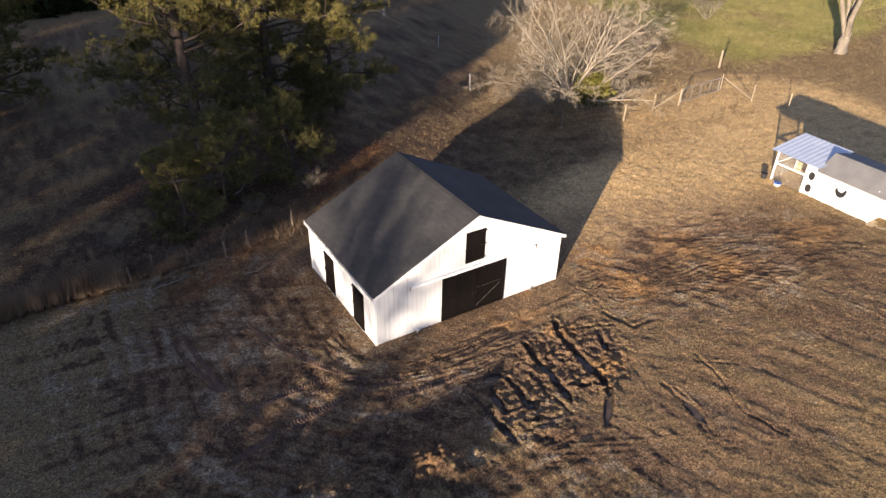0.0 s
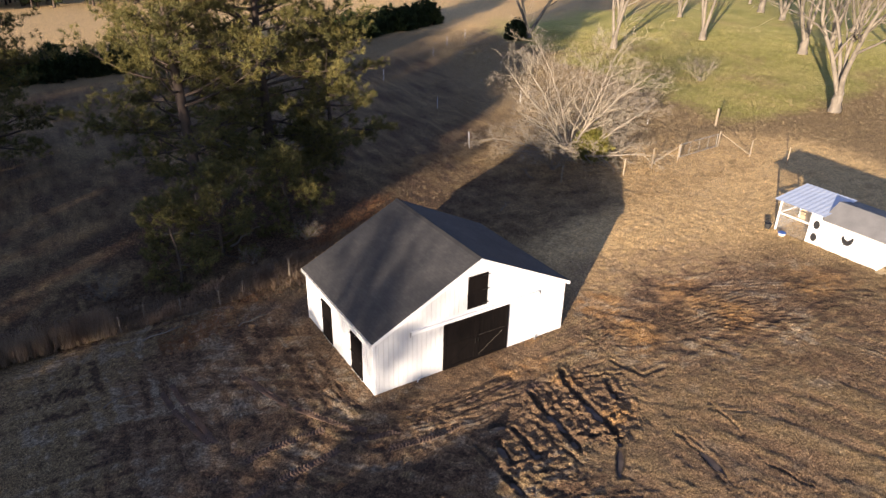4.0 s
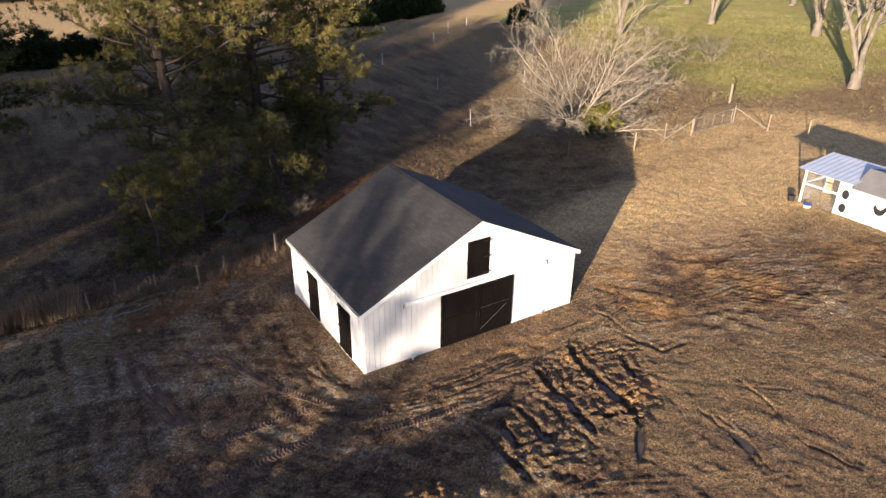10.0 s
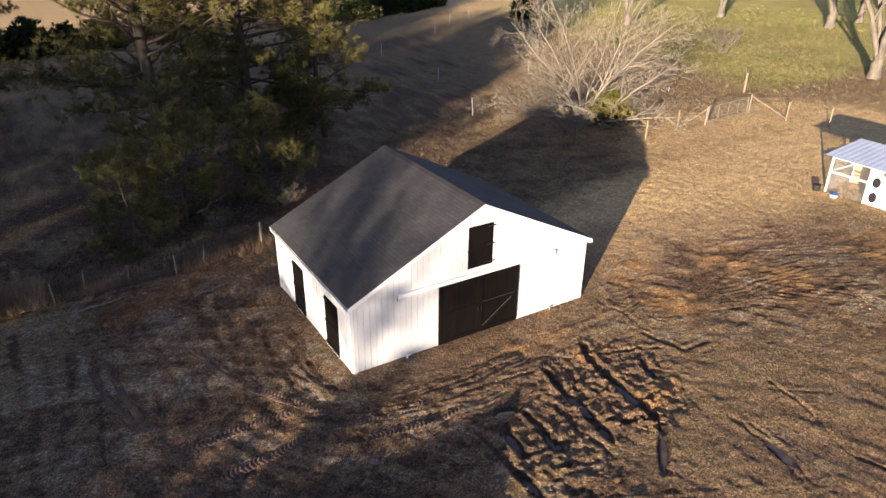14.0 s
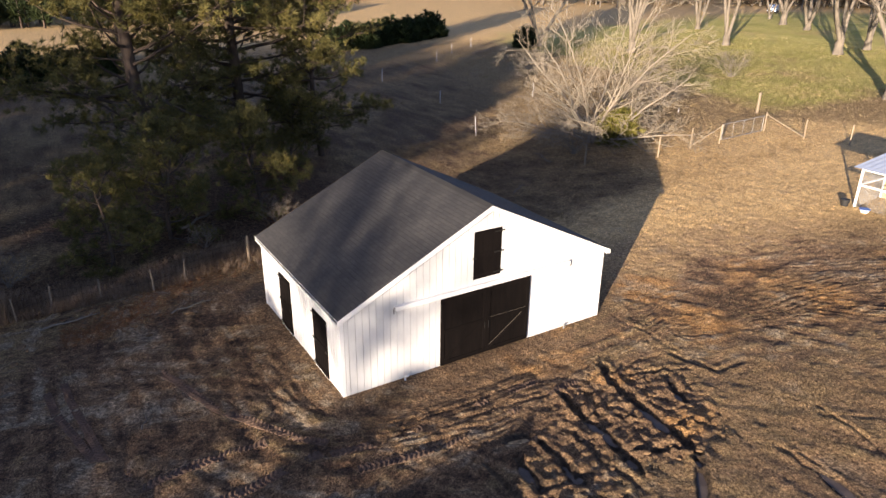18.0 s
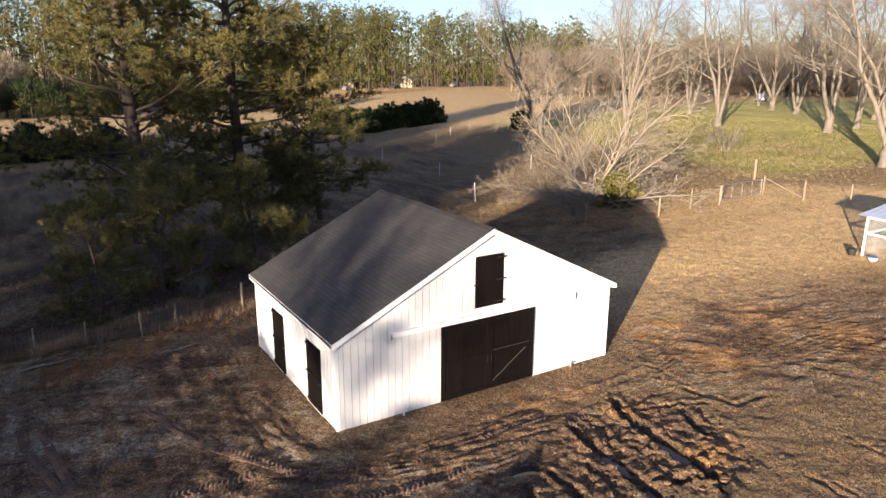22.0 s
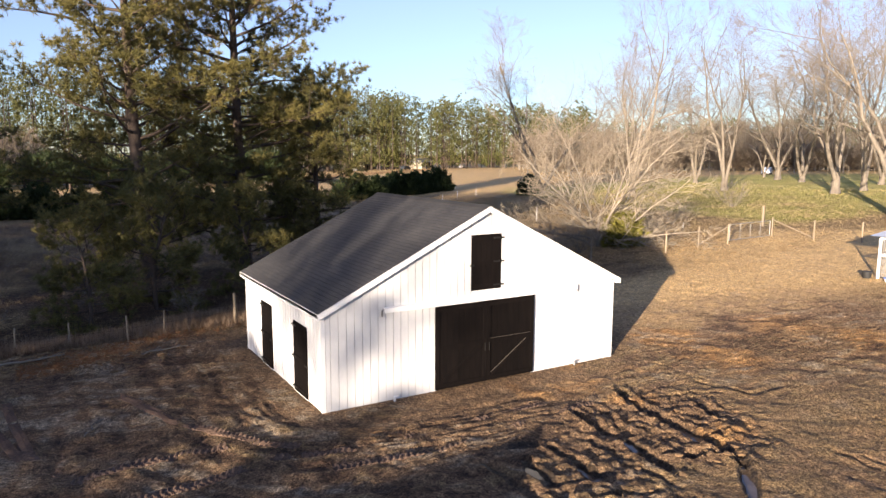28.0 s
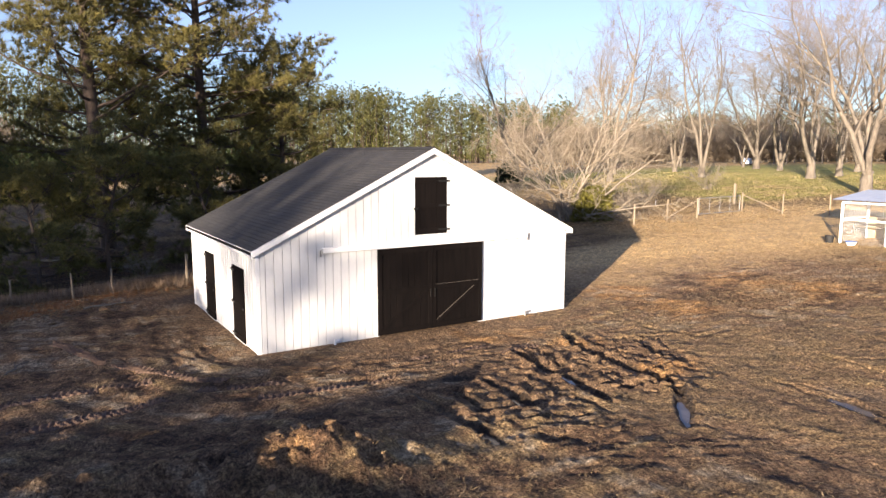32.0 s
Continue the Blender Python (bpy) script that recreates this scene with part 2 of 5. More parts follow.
def ground_material():
    m, t, b = shader("dry_grass_and_clay_ground")
    at = t.nodes.new("ShaderNodeAttribute")
    at.attribute_name = "cover"
    sep = t.nodes.new("ShaderNodeSeparateColor")
    wire(t, at.outputs["Color"], sep.inputs[0])
    big, mid = grain(t, 0.22, 4), grain(t, 1.3, 5, 0.65)
    small, fibre = grain(t, 7, 6, 0.7), grain(t, 26, 4, 0.7, (1.0, 0.45, 1.0))
    straw = blend(t, 0.5, ramp(t, small, (0.40, (0.08, 0.052, 0.03)), (0.5, (0.275, 0.178, 0.080)), (0.60, (0.56, 0.40, 0.200))),
                  ramp(t, mid, (0.36, (0.16, 0.10, 0.05)), (0.64, (0.46, 0.315, 0.148))))
    straw = blend(t, 0.45, straw, ramp(t, fibre, (0.42, (0.10, 0.07, 0.04)), (0.58, (0.60, 0.455, 0.25))))
    soil = blend(t, 0.5, ramp(t, small, (0.40, (0.045, 0.028, 0.021)), (0.51, (0.18, 0.112, 0.070)), (0.60, (0.44, 0.295, 0.175))),
                 ramp(t, mid, (0.36, (0.10, 0.058, 0.038)), (0.5, (0.23, 0.142, 0.084)), (0.64, (0.40, 0.26, 0.145))))
    soil = blend(t, 0.35, soil, ramp(t, fibre, (0.42, (0.06, 0.036, 0.022)), (0.58, (0.52, 0.36, 0.21))))
    clay = ramp(t, mid, (0.36, (0.26, 0.132, 0.052)), (0.64, (0.52, 0.31, 0.132)))
    green = blend(t, 0.5, ramp(t, small, (0.3, (0.22, 0.215, 0.048)), (0.7, (0.58, 0.53, 0.16))),
                  ramp(t, big, (0.35, (0.31, 0.31, 0.068)), (0.65, (0.64, 0.545, 0.20))))
    wet = ramp(t, small, (0.3, (0.035, 0.025, 0.018)), (0.7, (0.09, 0.065, 0.045)))
    alpha = at.outputs["Alpha"]
    # ragged edges between the covers
    def ragged(v, k=0.9):
        a = t.nodes.new("ShaderNodeMath"); a.operation = 'ADD'
        wire(t, v, a.inputs[0])
        s = t.nodes.new("ShaderNodeMath"); s.operation = 'MULTIPLY_ADD'
        wire(t, mid, s.inputs[0]); s.inputs[1].default_value, s.inputs[2].default_value = k, -0.5 * k
        wire(t, s.outputs[0], a.inputs[1])
        r = t.nodes.new("ShaderNodeMapRange")
        wire(t, a.outputs[0], r.inputs["Value"])
        r.inputs["From Min"].default_value, r.inputs["From Max"].default_value = 0.3, 0.7
        return r.outputs[0]
    pale = t.nodes.new("ShaderNodeAttribute")
    pale.attribute_name = "pale"
    sand = blend(t, 0.5, ramp(t, small, (0.36, (0.38, 0.245, 0.105)), (0.64, (0.76, 0.545, 0.28))), ramp(t, mid, (0.36, (0.48, 0.325, 0.145)), (0.64, (0.74, 0.53, 0.265))))
    straw = blend(t, ragged(pale.outputs["Fac"], 0.7), straw, sand)
    col = blend(t, ragged(sep.outputs[1]), straw, soil)
    col = blend(t, ragged(alpha, 0.6), col, clay)
    col = blend(t, ragged(sep.outputs[0]), col, green)
    # dark and pale scrapes of the wheels; dark also for litter and deepened barn shadow
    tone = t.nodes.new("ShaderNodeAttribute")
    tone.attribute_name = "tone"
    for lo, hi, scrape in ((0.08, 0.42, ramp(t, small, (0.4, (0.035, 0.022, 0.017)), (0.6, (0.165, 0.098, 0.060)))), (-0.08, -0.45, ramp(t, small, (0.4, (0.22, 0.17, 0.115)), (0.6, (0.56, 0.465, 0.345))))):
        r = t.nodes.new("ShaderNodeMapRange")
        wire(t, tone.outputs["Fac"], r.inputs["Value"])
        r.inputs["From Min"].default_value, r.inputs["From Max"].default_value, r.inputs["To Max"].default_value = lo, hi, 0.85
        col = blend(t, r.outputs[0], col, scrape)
    wetness = ragged(sep.outputs[2], 0.6)
    col = blend(t, wetness, col, wet)
    # crumbs, chaff and small stones
    speck = ((0.40, (0.38, 0.36, 0.35)), (0.5, (0.96, 0.95, 0.92)), (0.60, (1.62, 1.58, 1.46)))
    combed = [ramp(t, grain(t, 13, 5, 0.7, (0.4, 1.0, 1.0), turn=a), *speck) for a in (0.45, -0.55, 1.5)]
    grit = blend(t, ramp(t, grain(t, 0.35, 2), (0.46, (0, 0, 0)), (0.54, (1, 1, 1))), combed[0], combed[1])
    grit = blend(t, ramp(t, grain(t, 0.6, 2), (0.54, (0, 0, 0)), (0.60, (1, 1, 1))), grit, combed[2])
    col = blend(t, 0.6, col, grit, 'MULTIPLY')
    col = blend(t, 0.8, col, ramp(t, grain(t, 21, 5, 0.75), *speck), 'MULTIPLY')
    wire(t, col, b.inputs["Base Color"])
    r = t.nodes.new("ShaderNodeMapRange")
    wire(t, wetness, r.inputs["Value"])
    r.inputs["To Min"].default_value, r.inputs["To Max"].default_value = 0.95, 0.5
    wire(t, r.outputs[0], b.inputs["Roughness"])
    b.inputs["Specular IOR Level"].default_value = 0.25
    h = t.nodes.new("ShaderNodeMath"); h.operation = 'ADD'
    wire(t, small, h.inputs[0])
    hs = t.nodes.new("ShaderNodeMath"); hs.operation = 'MULTIPLY'
    wire(t, fibre, hs.inputs[0]); hs.inputs[1].default_value = 0.45
    wire(t, hs.outputs[0], h.inputs[1])
    relief(t, b, h.outputs[0], 1.0, 0.38)
    bump = [n for n in t.nodes if n.type == 'BUMP'][0]
    calm = t.nodes.new("ShaderNodeMapRange")
    wire(t, pale.outputs["Fac"], calm.inputs["Value"])
    calm.inputs["To Min"].default_value, calm.inputs["To Max"].default_value = 0.9, 0.2
    wire(t, calm.outputs[0], bump.inputs["Strength"])
    return m


GROUND = ground_material()


def water_material():
    m, t, b = shader("muddy_puddle_water")
    b.inputs["Base Color"].default_value = (0.10, 0.075, 0.055, 1)
    b.inputs["Roughness"].default_value = 0.06
    b.inputs["IOR"].default_value = 1.33
    wire(t, ramp(t, grain(t, 2.0), (0.3, (0.07, 0.05, 0.035)), (0.7, (0.13, 0.10, 0.075))), b.inputs["Base Color"])
    relief(t, b, grain(t, 9), 0.05, 0.01)
    return m


WATER = water_material()


# ---- building blocks ----
def mesh_object(name, me, material, parent=None, label=""):
    me.materials.append(material)
    ob = new(name, me)
    if parent:
        ob.parent = parent
    if label:
        ob["label"] = label
    return ob


def part(name, bm, material, parent=None, label=""):
    me = bpy.data.meshes.new(name)
    bm.normal_update()
    bm.to_mesh(me)
    bm.free()
    return mesh_object(name, me, material, parent, label)


def thing(name, x, y, z, label, category, group="", turn=0.0, kind=""):
    e = new(name)
    e.location, e.rotation_euler = (x, y, z), (0, 0, radians(turn))
    return tagged(e, label, category, group, kind)


def box(bm, x0, x1, y0, y1, z0, z1, bevel=0.0):
    vs = [bm.verts.new((x, y, z)) for z in (z0, z1) for y in (y0, y1) for x in (x0, x1)]
    fs = [bm.faces.new([vs[i] for i in f]) for f in ((0, 2, 3, 1), (4, 5, 7, 6), (0, 1, 5, 4), (2, 6, 7, 3), (0, 4, 6, 2), (1, 3, 7, 5))]
    if bevel:
        bmesh.ops.bevel(bm, geom=list({e for f in fs for e in f.edges}), offset=bevel, segments=1, affect='EDGES')
    return bm


def slab(bm, outline, a, b, axis="y"):
    """An outline of (u, v) pairs pushed from a to b along an axis: y takes (x, z), x takes (y, z), z takes (x, y)."""
    put = {"y": lambda u, v, w: (u, w, v), "x": lambda u, v, w: (w, u, v), "z": lambda u, v, w: (u, v, w)}[axis]
    lo, hi = [bm.verts.new(put(u, v, a)) for u, v in outline], [bm.verts.new(put(u, v, b)) for u, v in outline]
    n = len(outline)
    fs = [bm.faces.new(lo), bm.faces.new(hi[::-1])] + [bm.faces.new((lo[i], hi[i], hi[(i + 1) % n], lo[(i + 1) % n])) for i in range(n)]
    bmesh.ops.recalc_face_normals(bm, faces=fs)
    return bm


def bar(bm, p, q, w, d=None):
    """A square bar from p to q."""
    p, q = Vector(p), Vector(q)
    d = d or w
    m = Matrix.Translation((p + q) / 2) @ (q - p).to_track_quat("Z", "Y").to_matrix().to_4x4() @ Matrix.Diagonal((w, d, (q - p).length, 1))
    bmesh.ops.create_cube(bm, size=1.0, matrix=m)
    return bm


def rod(bm, p, q, r, sides=6, r2=None):
    p, q = Vector(p), Vector(q)
    m = Matrix.Translation((p + q) / 2) @ (q - p).to_track_quat("Z", "Y").to_matrix().to_4x4()
    bmesh.ops.create_cone(bm, cap_ends=True, segments=sides, radius1=r, radius2=r if r2 is None else r2, depth=(q - p).length, matrix=m)
    return bm


def raw_mesh(name, verts, faces, smooth=False):
    me = bpy.data.meshes.new(name)
    me.from_pydata(verts, [], faces)
    if smooth:
        me.shade_smooth()
    return me


def tri_mesh(name, tris):
    """A mesh of loose triangles from an array n x 3 x 3."""
    n = len(tris)
    me = bpy.data.meshes.new(name)
    me.vertices.add(n * 3)
    me.vertices.foreach_set("co", np.ascontiguousarray(tris, np.float32).reshape(-1))
    me.loops.add(n * 3)
    me.loops.foreach_set("vertex_index", np.arange(n * 3, dtype=np.int32))
    me.polygons.add(n)
    me.polygons.foreach_set("loop_start", np.arange(0, n * 3, 3, dtype=np.int32))
    me.update(calc_edges=True)
    return me


def unit(a):
    return a / np.maximum(np.linalg.norm(a, axis=-1, keepdims=True), 1e-9)


def tufts(rng, centres, ways, k, length, width, spread=0.8, rise=1.0):
    """k narrow triangles that fan out of every centre towards its way; a low rise lays them down."""
    c, w = np.repeat(centres, k, 0), np.repeat(ways, k, 0)
    d = w + spread * rng.normal(size=c.shape)
    d[:, 2] = np.where(rise < 1, np.abs(d[:, 2]) * rise, d[:, 2])
    d = unit(d)
    side = unit(np.cross(d, rng.normal(size=c.shape)))
    ln = (length * rng.uniform(0.6, 1.2, len(c)))[:, None]
    base = c + d * ln * 0.08
    return np.stack([base - side * width, base + side * width, c + d * ln], 1)


class Limbs:
    """Tapered tubes, gathered into one mesh."""

    def __init__(self):
        self.v, self.f = [], []

    def tube(self, pts, radii, n=5):
        first = len(self.v)
        for i, (p, r) in enumerate(zip(pts, radii)):
            d = Vector(pts[min(i + 1, len(pts) - 1)]) - Vector(pts[max(i - 1, 0)])
            q = d.to_track_quat("Z", "Y")
            for k in range(n):
                a = 2 * math.pi * k / n
                self.v.append(Vector(p) + q @ Vector((r * math.cos(a), r * math.sin(a), 0)))
        for i in range(len(pts) - 1):
            for k in range(n):
                a, b = first + i * n + k, first + i * n + (k + 1) % n
                self.f.append((a, b, b + n, a + n))

    def mesh(self, name):
        return raw_mesh(name, self.v, self.f, True)


# ---- ground ----
LATTICES = {}


def lattice(seed):
    if seed not in LATTICES:
        LATTICES[seed] = np.random.RandomState(seed).rand(256, 256)
    return LATTICES[seed]


def value_noise(x, y, seed):
    g = lattice(seed)
    xi, yi = np.floor(x).astype(int), np.floor(y).astype(int)
    fx, fy = x - xi, y - yi
    fx, fy = fx * fx * (3 - 2 * fx), fy * fy * (3 - 2 * fy)
    a, b = g[xi % 256, yi % 256], g[(xi + 1) % 256, yi % 256]
    c, d = g[xi % 256, (yi + 1) % 256], g[(xi + 1) % 256, (yi + 1) % 256]
    return (a * (1 - fx) + b * fx) * (1 - fy) + (c * (1 - fx) + d * fx) * fy


def fbm(x, y, scale, octaves=3, seed=1):
    total, amp, norm = 0, 1.0, 0
    for o in range(octaves):
        total = total + amp * value_noise(x / scale * 2 ** o + 13.7 * o, y / scale * 2 ** o - 7.1 * o, seed + o)
        norm += amp
        amp *= 0.5
    return total / norm * 2 - 1


def smooth(a, b, v):
    t = np.clip((v - a) / (b - a), 0, 1)
    return t * t * (3 - 2 * t)


def to_line(x, y, pts):
    """Distance from a line of points, and how far along it."""
    best, along, run = np.full(np.shape(x), 1e9), np.zeros(np.shape(x)), 0.0
    for (ax, ay), (bx, by) in zip(pts, pts[1:]):
        dx, dy = bx - ax, by - ay
        ln = math.hypot(dx, dy)
        t = np.clip(((x - ax) * dx + (y - ay) * dy) / ln ** 2, 0, 1)
        d = np.hypot(x - ax - t * dx, y - ay - t * dy)
        along = np.where(d < best, run + t * ln, along)
        best = np.minimum(d, best)
        run += ln
    return best, along


# deep wheel ruts in the mud: points, half width, depth
RUTS = [
    ([(8.01, -2.81), (7.58, -3.60), (7.44, -5.09), (7.32, -6.74), (7.10, -7.52)], 0.16, 0.26),
    ([(5.84, -3.33), (5.64, -4.39), (5.62, -5.27), (5.39, -6.74)], 0.15, 0.24),
    ([(9.35, -4.34), (8.77, -5.47)], 0.12, 0.18),
    ([(5.91, -6.34), (6.83, -6.82), (7.30, -7.33)], 0.10, 0.18),
    ([(6.98, -7.54), (5.80, -8.76)], 0.15, 0.14),
    ([(3.84, -4.76), (3.83, -5.64), (3.60, -6.52)], 0.13, 0.20),
    ([(2.56, -4.07), (3.81, -4.50)], 0.12, 0.12),
    ([(2.83, -4.95), (2.62, -6.22)], 0.13, 0.18),
    ([(4.92, -4.98), (4.80, -6.15), (4.90, -7.68)], 0.10, 0.15),
    ([(10.42, -3.52), (10.87, -5.02), (12.10, -5.10)], 0.12, 0.16),
    ([(5.94, -4.49), (7.05, -5.27)], 0.10, 0.14),
    ([(1.94, -4.76), (2.01, -7.18)], 0.13, 0.16),
    ([(2.49, -6.24), (4.43, -6.41)], 0.11, 0.14),
    ([(8.19, -3.51), (9.28, -3.92), (10.20, -4.41)], 0.10, 0.14),
    ([(6.56, -3.50), (6.33, -4.31)], 0.10, 0.13),
    ([(8.51, -6.09), (7.74, -6.25)], 0.10, 0.13),
    ([(3.12, -7.07), (4.31, -7.47)], 0.12, 0.13),
    ([(11.93, -7.95), (11.51, -9.78), (10.79, -11.22), (11.20, -13.00)], 0.08, 0.16),
    ([(9.35, -8.27), (9.36, -9.52), (8.59, -11.37)], 0.09, 0.18),
    ([(9.59, -8.86), (9.50, -9.94), (8.90, -11.37)], 0.08, 0.15),
    ([(11.56, -8.11), (12.94, -9.37)], 0.07, 0.10),
    ([(3.64, -2.84), (6.68, -3.10), (9.69, -3.24), (11.57, -3.49)], 0.08, 0.12),
    ([(10.70, 0.05), (10.93, -1.87), (10.70, -3.64)], 0.12, 0.12),
    ([(-1.50, 7.60), (-1.80, 5.50), (-2.00, 2.60)], 0.16, 0.16),
    ([(-0.80, 7.70), (-0.80, 4.80), (-0.45, 1.70)], 0.16, 0.14),
    ([(-2.60, 7.40), (-2.90, 5.40), (-3.00, 3.40)], 0.14, 0.12),
    ([(-8.60, 8.60), (-5.60, 7.80), (-2.60, 6.40)], 0.20, 0.16),
    ([(-7.60, 9.40), (-4.60, 8.70), (-2.40, 8.00)], 0.18, 0.16),
]
# passing tracks, each a bundle of ridges that follows the wheels: points, breadth, pitch, height
TRACKS = [
    ([(12.99, -1.95), (16.53, -2.92), (20.02, -3.71), (22.30, -4.98), (22.79, -7.34), (22.04, -10.07)], 1.0, 0.27, 0.030),
    ([(12.22, -2.78), (15.26, -4.04), (17.01, -5.81), (17.54, -8.22), (17.24, -10.46)], 0.8, 0.25, 0.026),
    ([(16.79, -3.92), (18.87, -6.41), (19.79, -8.53), (20.68, -10.79)], 1.0, 0.30, 0.030),
    ([(11.57, -0.98), (14.52, -0.99), (18.33, -1.61), (22.09, -3.39), (25.89, -7.12)], 0.9, 0.28, 0.026),
    ([(13.97, -3.16), (18.23, -4.18), (21.49, -6.70), (24.30, -10.00)], 0.9, 0.26, 0.028),
    ([(-9.30, 8.30), (-11.50, 6.80), (-12.30, 4.20), (-12.60, 1.10)], 0.9, 0.34, 0.026),
    ([(-6.90, 8.70), (-9.90, 7.80), (-11.60, 5.40), (-11.60, 1.40)], 0.7, 0.30, 0.024),
    ([(-4.50, 4.40), (-3.70, 1.80), (-2.40, -0.70), (-1.20, -1.90), (1.47, -2.33), (5.96, -2.25)], 0.7, 0.26, 0.024),
    ([(-9.00, -3.60), (-7.00, -1.30), (-3.00, -1.20), (0.96, -2.93), (4.94, -3.23)], 0.6, 0.26, 0.024),
    ([(-7.50, 4.90), (-7.00, 1.30), (-6.30, -0.50), (-4.50, -2.60)], 0.6, 0.28, 0.026),
    ([(-1.20, 7.70), (-1.40, 5.00), (-1.30, 2.00), (-1.00, -0.60)], 0.8, 0.30, 0.024),
    ([(0.50, -3.80), (3.94, -3.61), (8.52, -2.42), (13.05, -1.51)], 0.5, 0.24, 0.022),
    ([(2.88, -8.83), (6.33, -10.35), (10.76, -12.39)], 0.7, 0.30, 0.020),
]
PUDDLES = [(6.39, -8.14, 0.13, 0.85, -47), (5.39, -6.74, 0.12, 0.36, -10), (2.00, -7.12, 0.16, 0.55, 3), (7.37, -5.58, 0.14, 0.50, 0), (5.60, -5.27, 0.13, 0.5, 3),
           (9.20, -10.22, 0.12, 0.5, -10), (3.73, -6.11, 0.12, 0.45, 5), (2.70, -5.73, 0.13, 0.4, 5), (8.84, -5.30, 0.12, 0.3, -25), (3.34, -4.32, 0.35, 0.13, -17)]


def mud_zone(x, y):
    return smooth(1, 0.45, np.hypot((x - 7.2) / 3.6, (y + 5.1) / 3.2)) + 0.8 * smooth(1, 0.4, np.hypot((x - 3.3) / 2.0, (y + 6.8) / 2.4))


def marks(x, y):
    """Tyre marks: fans of tracks towards the east, and tracks round the barn's walls; negative where pressed in."""
    drive = smooth(1, 0.25, np.hypot((x - 18.5) / 12.5, (y + 3.6 + 0.20 * (x - 17)) / 6.5))
    total = 0.0
    for lean, seed in ((0.28, 51), (0.62, 55), (-0.05, 58), (1.6, 65)):
        v = (y + lean * (x - 12)) / math.hypot(1, lean)
        u = x - lean * y
        total = total + drive * 0.42 * smooth(-0.5, 0.3, fbm(x, y, 3.5, 2, seed + 17)) * np.clip(fbm(u / 9.0, v + 0.10 * fbm(x, y, 2.5, 2, seed + 7), 0.30, 2, seed) - 0.1, -0.5, 0.25)
    sx, sy = np.maximum(np.abs(x - 5.17) - 5.17, 0), np.maximum(np.abs(y - 3.57) - 3.57, 0)
    away = np.hypot(sx, sy)
    turn = np.arctan2(y - 3.5, x - 5)
    yard = smooth(13, 8, away) * smooth(3.5, 1.5, x + 0.4 * (y + 3))
    total = total + yard * 0.5 * np.clip(fbm(turn * 9 + 0.4 * fbm(x, y, 1.5, 2, 64), away * 0.25, 0.55, 3, 68), -0.5, 0.4) * smooth(0.0, 0.3, fbm(x, y, 4, 2, 70))
    total = total + yard * 0.35 * fbm(x, y, 0.42, 2, 72)
    total = total + yard * 0.65 * np.clip(fbm(away + 0.7 * fbm(x, y, 4, 2, 63), turn * 1.6, 0.50, 3, 61), -0.6, 0.4)
    front = smooth(4.5, 2.5, away) * smooth(0.5, -0.5, y)
    total = total + front * 0.5 * np.clip(fbm(away, x * 0.12, 0.28, 2, 67), -0.6, 0.3)
    south = smooth(-7, -10, y) * smooth(2, 6, x)
    return total + south * 0.45 * np.clip(fbm((x + 0.35 * y), y * 0.12, 0.5, 2, 69) - 0.2, -0.6, 0.2)


def ridges(x, y):
    """The passing tracks' relief in metres."""
    total = np.zeros(np.shape(x))
    for pts, breadth, pitch, height in TRACKS:
        xs, ys = [p[0] for p in pts], [p[1] for p in pts]
        hit = (x > min(xs) - 2) & (x < max(xs) + 2) & (y > min(ys) - 2) & (y < max(ys) + 2)
        if not np.any(hit):
            continue
        px, py = x[hit], y[hit]
        d, along = to_line(px + 0.25 * fbm(px, py, 1.6, 2, 401), py + 0.25 * fbm(px, py, 1.6, 2, 405), pts)
        crest = np.cos(2 * math.pi * d / pitch + 1.5 * fbm(along, d * 4, 0.8, 2, 409))
        crest = np.where(crest > 0, crest ** 0.6, crest) * (0.55 + 0.9 * fbm(along, d * 3, 0.35, 3, 413))
        total[hit] += height * crest * np.exp(-(d / breadth) ** 4) * smooth(-0.45, 0.15, fbm(px, py, 2.2, 2, 417))
    return total


